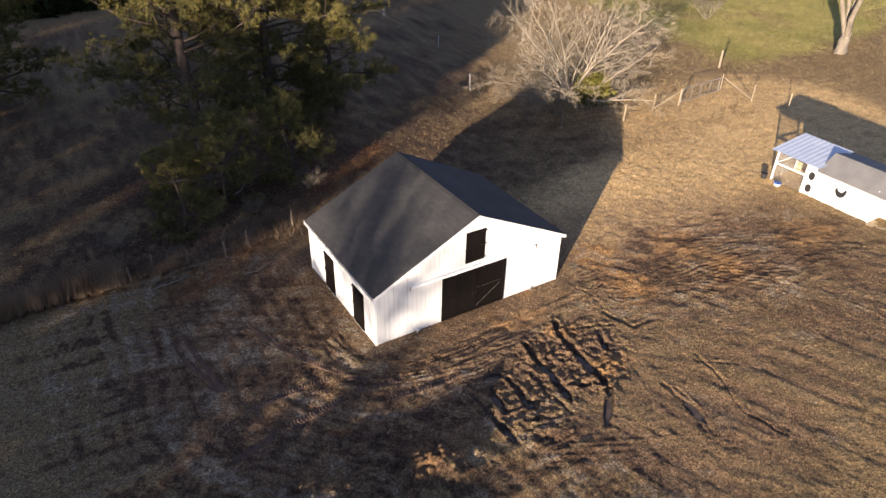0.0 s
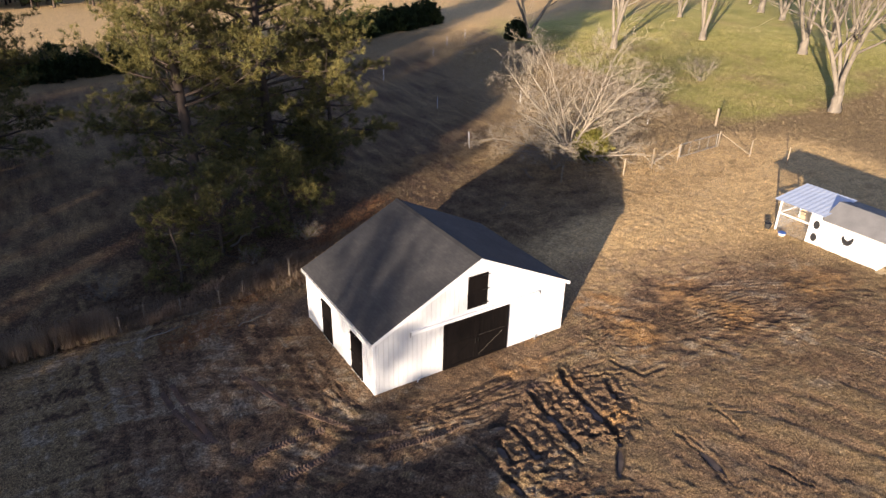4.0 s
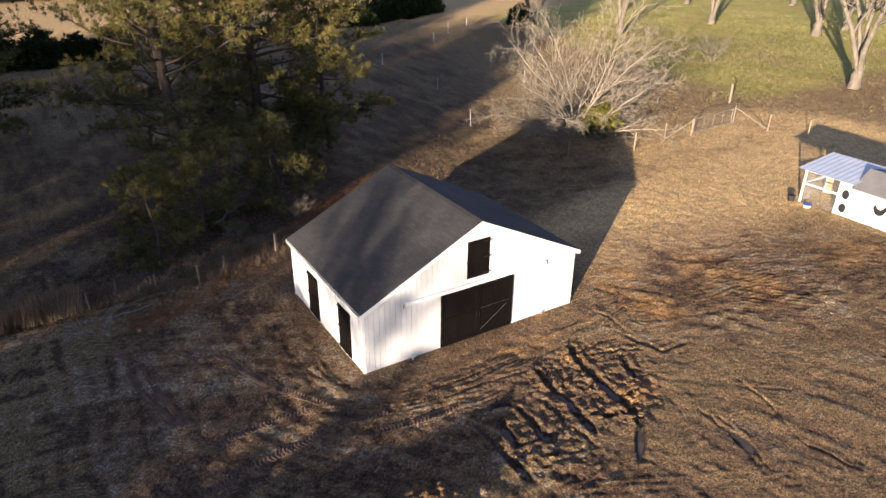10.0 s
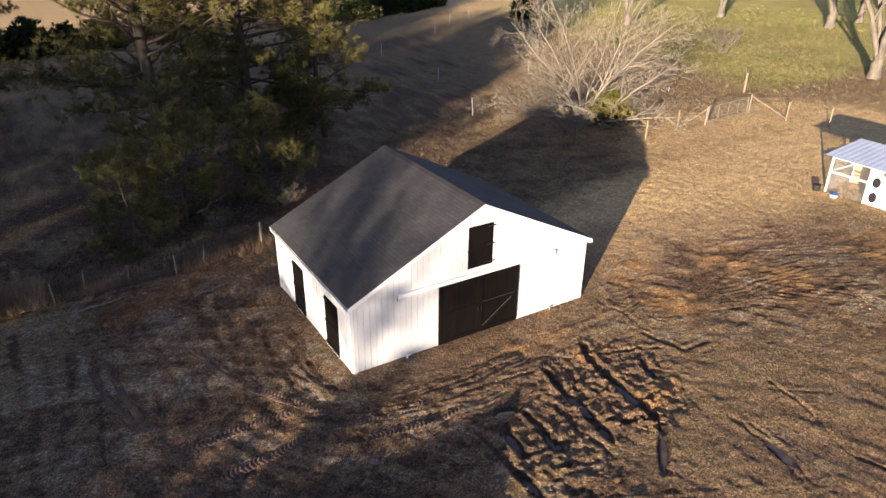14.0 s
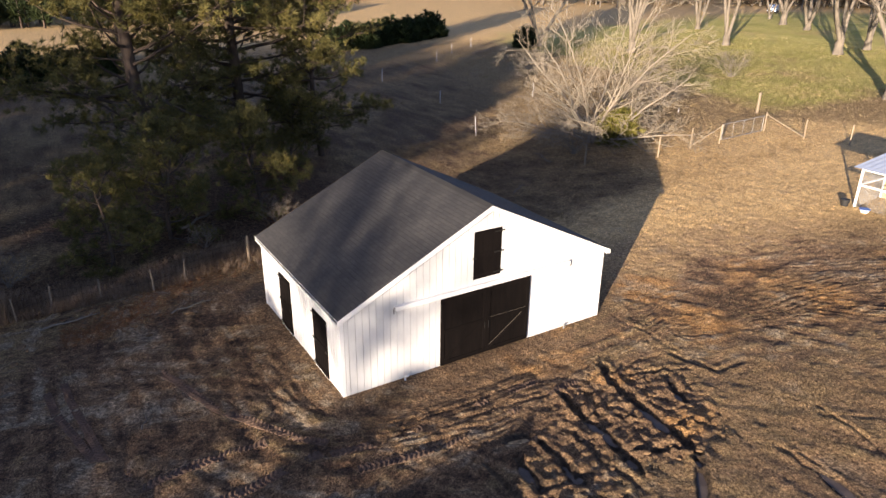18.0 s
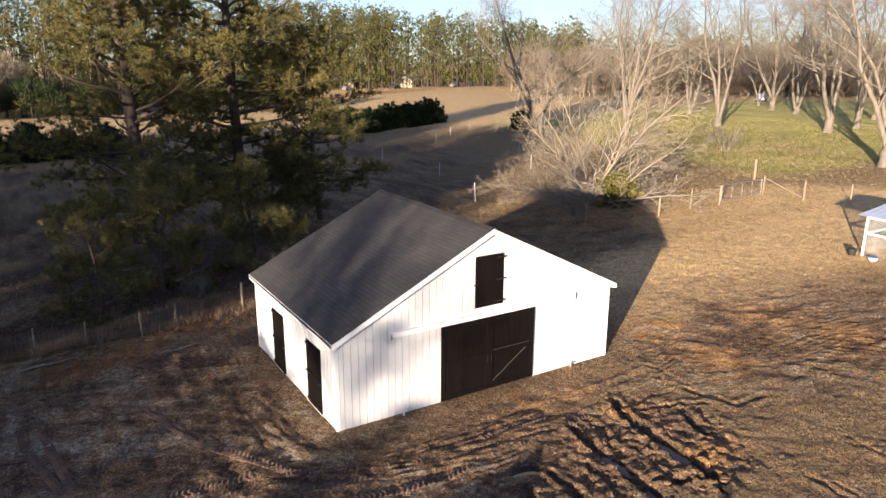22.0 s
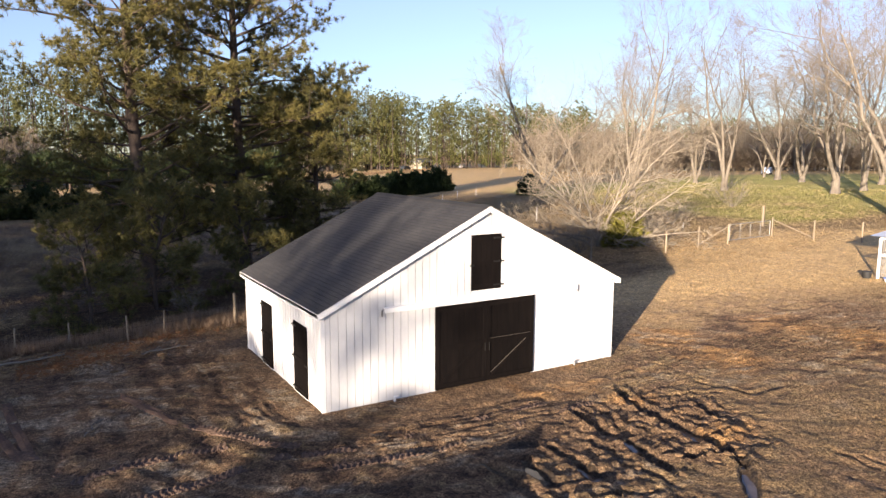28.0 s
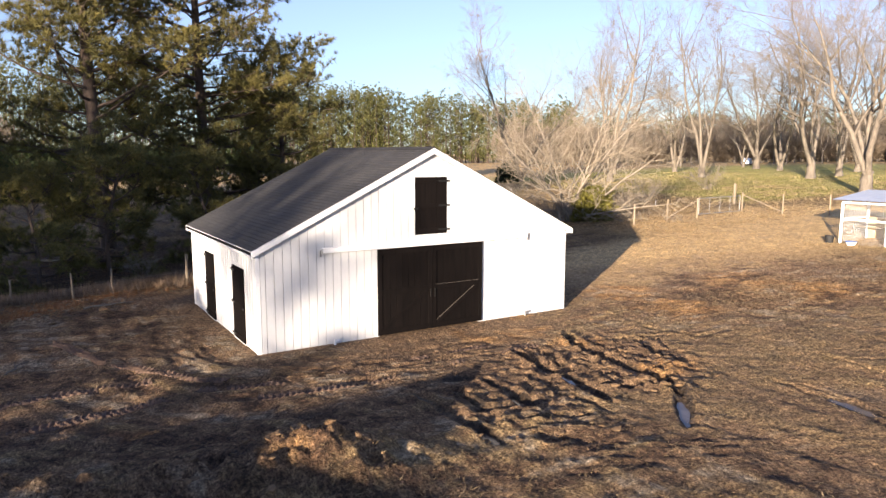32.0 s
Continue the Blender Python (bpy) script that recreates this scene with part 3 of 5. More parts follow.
def land(x, y):
    """The ground's height."""
    single = np.ndim(x) == 0
    x, y = np.atleast_1d(np.asarray(x, float)), np.atleast_1d(np.asarray(y, float))
    s = x - 0.35 * (y - 12)
    z = sum(np.interp(s + k, [-40, 16, 27, 34, 44, 56, 80, 130, 200], [0, 0, 0.8, 0.95, 1.4, 1.8, 2.4, 3.6, 4.0]) for k in (-4, -2, 0, 2, 4)) / 5
    z = z * smooth(400, 120, np.hypot(x, y))
    z = z - 0.45 * np.exp(-((y - 15.5 - 0.25 * x) / 2.5) ** 2) * smooth(4, -4, x)
    near = smooth(90, 40, np.hypot(x - 5, y))
    z = z + near * (0.10 * fbm(x, y, 6, 3, 3) + 0.016 * fbm(x, y, 0.9, 2, 9)) + (1 - near) * 0.5 * fbm(x, y, 60, 3, 21)
    m = np.clip(mud_zone(x, y), 0, 1)
    wx, wy = x + 0.3 * fbm(x, y, 0.9, 2, 33), y + 0.3 * fbm(x, y, 0.9, 2, 35)
    lumps = np.abs(fbm(wx, wy, 0.75, 3, 31))
    z = z + m * (0.12 * (0.30 - lumps) + 0.11 * fbm(x, y, 0.30, 3, 41) + 0.05 * fbm(x, y, 0.15, 1, 43))
    # tufty grass
    z = z + near * (1 - m) * 0.035 * fbm(x, y, 0.34, 2, 45)
    z = z + 0.10 * marks(x, y) + ridges(x, y)
    # earth heap
    d, along = to_line(x, y, [(-8.2, -5.6), (-4.2, -6.9), (-0.9, -7.3)])
    heap = np.exp(-(d / 1.25) ** 2)
    z = z + heap * (0.55 + 0.20 * np.exp(-((x + 1.4) ** 2 + (y + 7.0) ** 2) / 0.9)) * (1 + 0.35 * fbm(x, y, 1.0, 3, 71)) + 0.30 * heap * fbm(x, y, 0.45, 4, 81) + 0.12 * heap * fbm(x, y, 0.19, 2, 83)
    for k, (pts, w, depth) in enumerate(RUTS):
        xs, ys = [p[0] for p in pts], [p[1] for p in pts]
        near_rut = (x > min(xs) - 1) & (x < max(xs) + 1) & (y > min(ys) - 1) & (y < max(ys) + 1)
        if not np.any(near_rut):
            continue
        rx, ry = x[near_rut], y[near_rut]
        d, along = to_line(rx + 0.16 * fbm(rx, ry, 0.7, 3, 91), ry + 0.16 * fbm(rx, ry, 0.7, 3, 95), pts)
        wob = 1 + 0.9 * fbm(along, along * 0 + w * 10, 0.8, 2, 99)
        dig = 0.25 * wob * np.exp(-(d / w) ** 4) - (0.18 if k < 17 else 0.06) * (wob + 1.2 * fbm(rx, ry, 0.35, 3, 103)) * np.exp(-((d - 1.7 * w) / (0.8 * w)) ** 2)
        z[near_rut] -= depth * dig
    for px, py, a, b, turn in PUDDLES:
        c, sn = math.cos(radians(turn)), math.sin(radians(turn))
        u, v = (x - px) * c + (y - py) * sn, -(x - px) * sn + (y - py) * c
        z = z - 0.10 * np.exp(-(((u / a) ** 2 + (v / b) ** 2) ** 2) * 0.5)
    pad = smooth(1.4, 0.2, np.maximum(np.abs(x - 5.17) - 5.17, np.abs(y - 3.57) - 3.57))
    z = z * (1 - pad) + 0.02 * pad
    return z[0] if single else z


def at_ground(x, y):
    return float(land(x, y))


def spaced(lo, fine0, fine1, hi, step, fine, reach, grow=1.065):
    core = list(np.arange(lo, fine0, step)) + list(np.arange(fine0, fine1, fine)) + list(np.arange(fine1, hi, step))
    a, s = core[0], step
    before, after = [], []
    while a > -reach:
        s *= grow
        a -= s
        before.append(a)
    a, s = core[-1], step
    while a < reach:
        s *= grow
        a += s
        after.append(a)
    return np.array(before[::-1] + core + after)


def build_ground():
    gx, gy = spaced(-13, -2, 12, 28, 0.085, 0.05, 2600, 1.08), spaced(-15, -9.5, -1.5, 11, 0.085, 0.05, 2600, 1.075)
    X, Y = np.meshgrid(gx, gy)
    Z = land(X, Y)
    nx, ny = len(gx), len(gy)
    me = bpy.data.meshes.new("ground")
    me.vertices.add(nx * ny)
    me.vertices.foreach_set("co", np.stack([X, Y, Z], -1).astype(np.float32).reshape(-1))
    i = (np.arange(ny - 1)[:, None] * nx + np.arange(nx - 1)[None, :]).reshape(-1)
    quads = np.stack([i, i + 1, i + nx + 1, i + nx], -1).astype(np.int32)
    me.loops.add(quads.size)
    me.loops.foreach_set("vertex_index", quads.reshape(-1))
    me.polygons.add(len(quads))
    me.polygons.foreach_set("loop_start", np.arange(0, quads.size, 4, dtype=np.int32))
    me.update(calc_edges=True)
    me.shade_smooth()
    # what covers it: green, bare soil, wet mud, orange clay
    mud = np.clip(mud_zone(X, Y), 0, 1)
    apron = smooth(1, 0.62, np.hypot((X + 0.5) / 12.5, (Y - 1.0) / 11.0))
    drive = smooth(1, 0.4, np.hypot((X - 19) / 11, (Y + 3.0 + 0.25 * (X - 19)) / 4.5))
    fence = np.exp(-((Y - 12.6) / 1.3) ** 2) * smooth(6, 1, X) * smooth(-12, -7, X)
    pinefloor = smooth(1, 0.5, np.hypot((X - 1) / 12, (Y - 20) / 7))
    soil = np.clip(np.maximum.reduce([0.85 * apron, 0.9 * drive, 0.9 * mud, 0.8 * fence, 0.8 * pinefloor]), 0, 1)
    s = X - 0.35 * (Y - 12)
    green = smooth(38, 50, X - 0.2 * (Y - 16)) * smooth(11, 20, Y) * smooth(88, 62, Y) * smooth(150, 120, X)
    green = green * (0.84 + 0.6 * fbm(X, Y, 5, 4, 111))
    clay = 0.75 * smooth(1, 0.2, np.hypot((X - 13.4) / 2.6, (Y - 0.4) / 2.4)) + 0.6 * mud * smooth(-0.25, 0.35, fbm(X, Y, 1.6, 2, 121))
    heap_d, _ = to_line(X, Y, [(-8.2, -5.6), (-4.2, -6.9), (-0.9, -7.3)])
    heap = np.exp(-(heap_d / 1.1) ** 2)
    press = marks(X, Y)
    soil = np.maximum(soil, 0.5 * smooth(1, 0.6, np.hypot((X - 9) / 26, (Y + 4) / 13)))
    soil = np.clip(np.maximum(soil, heap) - 1.0 * press, 0, 1)
    clay = np.maximum(clay, np.clip(0.42 + 0.9 * fbm(X, Y, 2.6, 3, 125), 0, 0.75) * np.maximum(drive, smooth(1, 0.3, np.hypot((X - 11.5) / 5.0, (Y + 2.6) / 3.0))))
    clay = np.maximum(clay, np.clip(0.35 + 0.9 * fbm(X, Y, 1.8, 3, 127), 0, 0.6) * smooth(0.4, -0.3, Y) * smooth(-4.5, -1.5, Y) * smooth(-2, 1, X) * smooth(12, 9, X))
    clay = np.maximum(clay, 0.55 * np.exp(-((X + 1.5) ** 2 + (Y + 7.1) ** 2) / 1.2))
    clay = np.maximum(clay, 0.7 * smooth(160, 175, Y - 0.3 * (X - 80)) * smooth(200, 186, Y - 0.3 * (X - 80)) * smooth(30, 50, X) * smooth(140, 110, X))
    wet = np.zeros_like(X)
    for pts, w, depth in RUTS[:17]:
        d, _ = to_line(X, Y, pts)
        wet = np.maximum(wet, min(depth * 4, 0.8) * np.exp(-(d / (w * 1.1)) ** 4))
    for px, py, a, b, turn in PUDDLES:
        c, sn = math.cos(radians(turn)), math.sin(radians(turn))
        wet = np.maximum(wet, 0.9 * np.exp(-((((X - px) * c + (Y - py) * sn) / (a + 0.08)) ** 2 + ((-(X - px) * sn + (Y - py) * c) / (b + 0.08)) ** 2) ** 2 * 0.5))
    wet = np.maximum(wet, np.clip(-1.1 * press - 0.2, 0, 0.45) * smooth(0.5, 4.0, np.maximum(np.abs(X - 5.17) - 5.17, np.abs(Y - 3.57) - 3.57)))
    pale = np.maximum(0.75 * smooth(1, 0.55, np.hypot((X - 35) / 15, (Y - 7) / 14)), 1.0 * smooth(75, 100, np.hypot(X, Y)))
    pale = np.maximum(pale, 0.8 * smooth(1, 0.35, np.hypot((X - 21) / 13, (Y - 4) / 8)))
    away = np.hypot(np.maximum(np.abs(X - 5.17) - 5.17, 0), np.maximum(np.abs(Y - 3.57) - 3.57, 0))
    turn = np.arctan2(Y - 3.5, X - 5)
    yard = smooth(17, 10, away) * smooth(6, 1, X + 0.4 * (Y + 3))
    swing = np.hypot(X + 13, Y + 12)
    scrape = fbm(away + 0.35 * fbm(X, Y, 3, 2, 311), turn * 0.35, 0.30, 2, 313) + 0.9 * fbm(swing + 0.2 * fbm(X, Y, 2, 2, 315), np.arctan2(Y + 12, X + 13) * 0.6, 0.30, 2, 317)
    east = smooth(1, 0.4, np.hypot((X - 19) / 12, (Y + 4.0 + 0.2 * (X - 19)) / 8))
    tone = yard * (0.55 * scrape + 0.50 * fbm(X, Y, 0.32, 2, 319) + 0.25 * fbm(X, Y, 2.2, 2, 320) + 0.02) + (1 - yard) * (0.30 + 0.5 * east) * (0.7 * fbm(X, Y, 1.4, 3, 321) + 0.5 * fbm(X, Y, 0.4, 2, 323)) * smooth(60, 35, np.hypot(X, Y))
    litter_shade = smooth(12.0, 15.0, Y - 0.12 * X) * smooth(68, 58, Y) * smooth(26, 14, X - 0.45 * (Y - 13)) * smooth(-70, -40, X)
    # deepens the barn's shadow: the ground colour behind it is painted darker
    litter_shade = np.maximum(litter_shade, 0.8 * smooth(8.0, 10.0, Y) * smooth(22, 17, Y) * smooth(27, 22, X) * smooth(2, 6, X))
    tone = tone + litter_shade * (0.30 + 0.25 * fbm(X, Y, 3.0, 3, 331) + 0.2 * fbm(X, Y, 0.6, 2, 333))
    tone = tone + 0.2 * pinefloor - 0.9 * east * np.clip(press, -0.3, 0.3)
    tone = tone - 9.0 * np.clip(ridges(X, Y), -0.03, 0.012)
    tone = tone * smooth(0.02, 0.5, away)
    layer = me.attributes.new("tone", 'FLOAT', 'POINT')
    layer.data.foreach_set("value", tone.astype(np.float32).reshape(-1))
    layer = me.attributes.new("pale", 'FLOAT', 'POINT')
    layer.data.foreach_set("value", pale.astype(np.float32).reshape(-1))
    cov = me.color_attributes.new("cover", 'FLOAT_COLOR', 'POINT')
    cov.data.foreach_set("color", np.stack([green, soil, wet, clay], -1).astype(np.float32).reshape(-1))
    ob = mesh_object("ground", me, GROUND)
    return tagged(ob, "bare clay and dry grass ground with wheel ruts", "ground", kind="structure")


build_ground()

for px, py, a, b, turn in PUDDLES:
    bm = bmesh.new()
    rng = random.Random(int(px * 100))
    ring = []
    for k in range(22):
        an = 2 * math.pi * k / 22
        r = 1.25 + 0.25 * rng.random()
        ring.append(bm.verts.new((a * r * math.cos(an), b * r * math.sin(an), 0)))
    bm.faces.new(ring)
    pool = part("puddle", bm, WATER)
    pool.location, pool.rotation_euler = (px, py, at_ground(px, py) + 0.055), (0, 0, radians(turn))
    tagged(pool, "shallow muddy rain puddle lying in a wheel rut", "puddle", "puddles in the ruts", "structure")


# ---- barn ----
W, D, EAVE, RIDGE, MIDX = 10.33, 7.15, 2.76, 5.36, 5.19
RX0, RX1, RY0, RY1 = -0.15, 10.52, -0.175, 7.40
SLOPE = (RIDGE - EAVE) / (MIDX - RX0)


def roof_z(x):
    return RIDGE - abs(x - MIDX) * SLOPE


barn = thing("barn", 0, 0, 0, "white board-and-batten barn with charcoal shingle roof and black doors", "barn")
T = 0.14


def under(x, drop=0.16):
    return roof_z(x) - drop


def gable(y0, y1, holes, name):
    """A gable wall, with its openings cut through."""
    bm = bmesh.new()
    cuts = sorted({0.0, MIDX, W, *[h[0] for h in holes], *[h[1] for h in holes]})
    for a, b in zip(cuts, cuts[1:]):
        mid = (a + b) / 2
        z = -0.15
        for h in sorted([h for h in holes if h[0] < mid < h[1]], key=lambda h: h[2]):
            if h[2] > z + 0.01:
                slab(bm, [(a, z), (b, z), (b, h[2]), (a, h[2])], y0, y1)
            z = h[3]
        slab(bm, [(a, z), (b, z), (b, under(b)), (a, under(a))], y0, y1)
    bmesh.ops.remove_doubles(bm, verts=bm.verts, dist=0.0005)
    return part(name, bm, WHITE, barn)


def side(x0, x1, holes, name):
    bm = bmesh.new()
    cuts = sorted({T, D - T, *[h[0] for h in holes], *[h[1] for h in holes]})
    for a, b in zip(cuts, cuts[1:]):
        hs = [h for h in holes if h[0] < (a + b) / 2 < h[1]]
        box(bm, x0, x1, a, b, hs[0][3] if hs else -0.15, EAVE - 0.10)
    return part(name, bm, WHITE, barn)


BIG, LOFT = (3.46, 6.89, -0.15, 2.50), (4.63, 5.71, 2.85, 4.50)
SIDE_DOORS = [(1.06, 2.17, 0.0, 2.10), (4.25, 5.34, 0.0, 2.10)]
gable(0.0, T, [BIG, LOFT], "front_wall")
gable(D - T, D, [], "back_wall")
side(0.0, T, SIDE_DOORS, "left_wall")
side(W - T, W, [], "right_wall")


def batten(x, y, z0, z1, axis):
    bm = bmesh.new()
    if axis == "x":
        box(bm, x - 0.016, x + 0.016, min(0, y), max(0, y), z0, z1)
    else:
        box(bm, min(0, y), max(0, y), x - 0.014, x + 0.014, z0, z1)
    return bm


def board_spans(x, holes, top):
    """The stretches of height that a front board keeps beside the openings."""
    spans = [(-0.05, top)]
    for h in holes:
        if h[0] < x < h[1]:
            spans = [s for a, b in spans for s in ((a, min(b, h[2])), (max(a, h[3]), b)) if s[1] - s[0] > 0.05]
    return spans


# front siding: upright boards with open joints; the back has battens
step, JOINT = 0.232, 0.017
edges = [0.095] + [i * step for i in range(1, 44)] + [W - 0.095]
for x0, x1 in zip(edges, edges[1:]):
    cuts = sorted({x0, x1, *[e for h in (BIG, LOFT) for e in h[:2] if x0 < e < x1]})
    for c0, c1 in zip(cuts, cuts[1:]):
        a, b = c0 + (JOINT / 2 if c0 == x0 else 0), c1 - (JOINT / 2 if c1 == x1 else 0)
        if b - a < 0.012:
            continue
        for z0, z1 in board_spans((a + b) / 2, (BIG, LOFT), 9.0):
            ta, tb = (z1, z1) if z1 < 9 else (under(a) - 0.02, under(b) - 0.02)
            part("board", slab(bmesh.new(), [(a, z0), (b, z0), (b, tb), (a, ta)], -0.028, -0.002), WHITE, barn)
for x in edges[1:-1]:
    ob = part("batten", batten(x, 0.018, -0.05, under(x) - 0.02, "x"), WHITE, barn)
    ob.location.y = D
for i in range(1, int(D / step) + 1):
    y = i * step
    if y > D - 0.06:
        continue
    h = [h for h in SIDE_DOORS if h[0] - 0.10 < y < h[1] + 0.10]
    ob = part("batten", batten(y, -0.010, h[0][3] + 0.1 if h else -0.05, EAVE - 0.12, "y"), WHITE, barn)
    ob = part("batten", batten(y, 0.010, -0.05, EAVE - 0.12, "y"), WHITE, barn)
    ob.location.x = W
for x, y in ((0, 0), (W, 0), (0, D), (W, D)):
    bm = bmesh.new()
    sx, sy = (-1 if x == 0 else 1), (-1 if y == 0 else 1)
    x0, x1 = sorted((x - sx * 0.09, x + sx * 0.024))
    y0, y1 = sorted((y + sy * 0.002, y + sy * 0.034))
    box(bm, x0, x1, y0, y1, -0.1, EAVE - 0.14)
    x0, x1 = sorted((x + sx * 0.002, x + sx * 0.024))
    y0, y1 = sorted((y - sy * 0.09, y + sy * 0.002))
    box(bm, x0, x1, y0, y1, -0.1, EAVE - 0.14)
    part("corner_board", bm, TRIM, barn)

# roof: deck and shingle courses
for sgn, name in ((-1, "roof_slope"), (1, "roof_slope")):
    edge = RX0 if sgn < 0 else RX1
    bm = bmesh.new()
    slab(bm, [(edge, roof_z(edge) - 0.05), (MIDX, RIDGE - 0.05), (MIDX, RIDGE - 0.13), (edge, roof_z(edge) - 0.13)], RY0 + 0.03, RY1 - 0.03)
    deck = part(name, bm, TRIM, barn)
    bm = bmesh.new()
    uv = bm.loops.layers.uv.new("UVMap")
    run = math.hypot(MIDX - edge, RIDGE - roof_z(edge))
    rows = int(run / 0.145)
    ux, uz = (MIDX - edge) / run, (RIDGE - roof_z(edge)) / run
    nx_, nz_ = -uz * (1 if ux > 0 else -1), abs(ux)
    rng = random.Random(5 + sgn)
    for r in range(rows + 1):
        s0, s1 = r * 0.145, min((r + 1) * 0.145 + 0.02, run)
        lift0, lift1 = 0.012 + 0.003 * rng.random(), 0.004
        lo = (edge + ux * s0 + nx_ * (lift0 - 0.03), roof_z(edge) + uz * s0 + nz_ * (lift0 - 0.03))
        hi = (edge + ux * s1 + nx_ * (lift1 - 0.03), roof_z(edge) + uz * s1 + nz_ * (lift1 - 0.03))
        base = (edge + ux * s0 - nx_ * 0.05, roof_z(edge) + uz * s0 - nz_ * 0.05)
        v = [bm.verts.new((p[0], y, p[1])) for p, y in ((lo, RY0), (lo, RY1), (hi, RY1), (hi, RY0), (base, RY0), (base, RY1))]
        f = bm.faces.new((v[0], v[1], v[2], v[3]))
        for loop, c in zip(f.loops, ((RY0, s0), (RY1, s0), (RY1, s1), (RY0, s1))):
            loop[uv].uv = c
        f = bm.faces.new((v[0], v[4], v[5], v[1]))
        for loop in f.loops:
            loop[uv].uv = (loop.vert.co.y, s0)
    bmesh.ops.recalc_face_normals(bm, faces=bm.faces)
    part("shingle_layer", bm, SHINGLE, deck, "charcoal asphalt shingle courses")
bm = bmesh.new()
uv = bm.loops.layers.uv.new("UVMap")
slab(bm, [(MIDX - 0.15, roof_z(MIDX - 0.15) - 0.005), (MIDX, RIDGE + 0.004), (MIDX + 0.15, roof_z(MIDX + 0.15) - 0.005), (MIDX, RIDGE - 0.02)], RY0 - 0.005, RY1 + 0.005)
part("ridge_cap", bm, SHINGLE, barn)
for y0, y1 in ((RY0 - 0.01, RY0 + 0.025), (RY1 - 0.025, RY1 + 0.01)):
    for edge in (RX0, RX1):
        bm = bmesh.new()
        slab(bm, [(edge, roof_z(edge) - 0.035), (MIDX, RIDGE - 0.035), (MIDX, RIDGE - 0.20), (edge, roof_z(edge) - 0.20)], y0, y1)
        part("rake_board", bm, TRIM, barn)
for edge, sgn in ((RX0, -1), (RX1, 1)):
    bm = bmesh.new()
    x0, x1 = sorted((edge, edge - sgn * 0.025))
    box(bm, x0, x1, RY0 + 0.03, RY1 - 0.03, roof_z(edge) - 0.19, roof_z(edge) - 0.028)
    part("fascia", bm, TRIM, barn)
    bm = bmesh.new()
    x0, x1 = sorted((edge - sgn * 0.03, edge - sgn * 0.14))
    box(bm, x0, x1, RY0 + 0.03, RY1 - 0.03, roof_z(edge) - 0.185, roof_z(edge) - 0.165)
    part("soffit", bm, TRIM, barn)

# sliding door track across the front
bm = bmesh.new()
box(bm, 1.76, 8.66, -0.16, -0.031, 2.54, 2.68, 0.008)
track = part("door_track", bm, TRIM, barn, "white boxed sliding-door track")
for x, s in ((1.72, -1), (8.70, 1)):
    bm = bmesh.new()
    rod(bm, (x, -0.10, 2.61), (x, -0.10, 2.45), 0.022, 8)
    rod(bm, (x, -0.10, 2.61), (x - s * 0.05, -0.10, 2.64), 0.022, 8)
    part("track_end", bm, STEEL, track)

# sliding doors
for k, (x0, x1) in enumerate(((3.40, 5.17), (5.18, 6.95))):
    leaf = new("sliding_door")
    leaf.parent = barn
    leaf["label"] = "black plank sliding door with diagonal brace"
    boards = 9
    bw = (x1 - x0) / boards
    for i in range(boards):
        bm = box(bmesh.new(), x0 + i * bw + 0.003, x0 + (i + 1) * bw - 0.003, -0.075, -0.050, 0.06, 2.53)
        part("plank", bm, BLACK, leaf)
    for a, b, c, d in ((x0, x1, 0.06, 0.22), (x0, x1, 2.36, 2.53), (x0, x1, 1.22, 1.36), (x0, x0 + 0.13, 0.22, 2.36), (x1 - 0.13, x1, 0.22, 2.36)):
        y = -0.098 if b - a > 1 else -0.101
        part("rail" if b - a > 1 else "stile", box(bmesh.new(), a, b, y, -0.077, c, d, 0.004), BLACK, leaf)
    bm = bar(bmesh.new(), (x0 + 0.16, -0.088, 0.24), (x1 - 0.16, -0.088, 1.20), 0.022, 0.11)
    part("brace", bm, BLACK, leaf)
    if k == 1:
        part("brace_edge", bar(bmesh.new(), (x0 + 0.14, -0.103, 0.31), (x1 - 0.32, -0.103, 1.20), 0.008, 0.018), PALEWOOD, leaf, "pale worn edge of the brace")
        part("rail_edge", bar(bmesh.new(), (x0 + 0.12, -0.101, 1.365), (x1 - 0.16, -0.101, 1.365), 0.008, 0.010), PALEWOOD, leaf)
    part("pull", rod(bmesh.new(), (x1 - 0.07 if k == 0 else x0 + 0.07, -0.12, 1.0), (x1 - 0.07 if k == 0 else x0 + 0.07, -0.12, 1.25), 0.012), IRON, leaf)


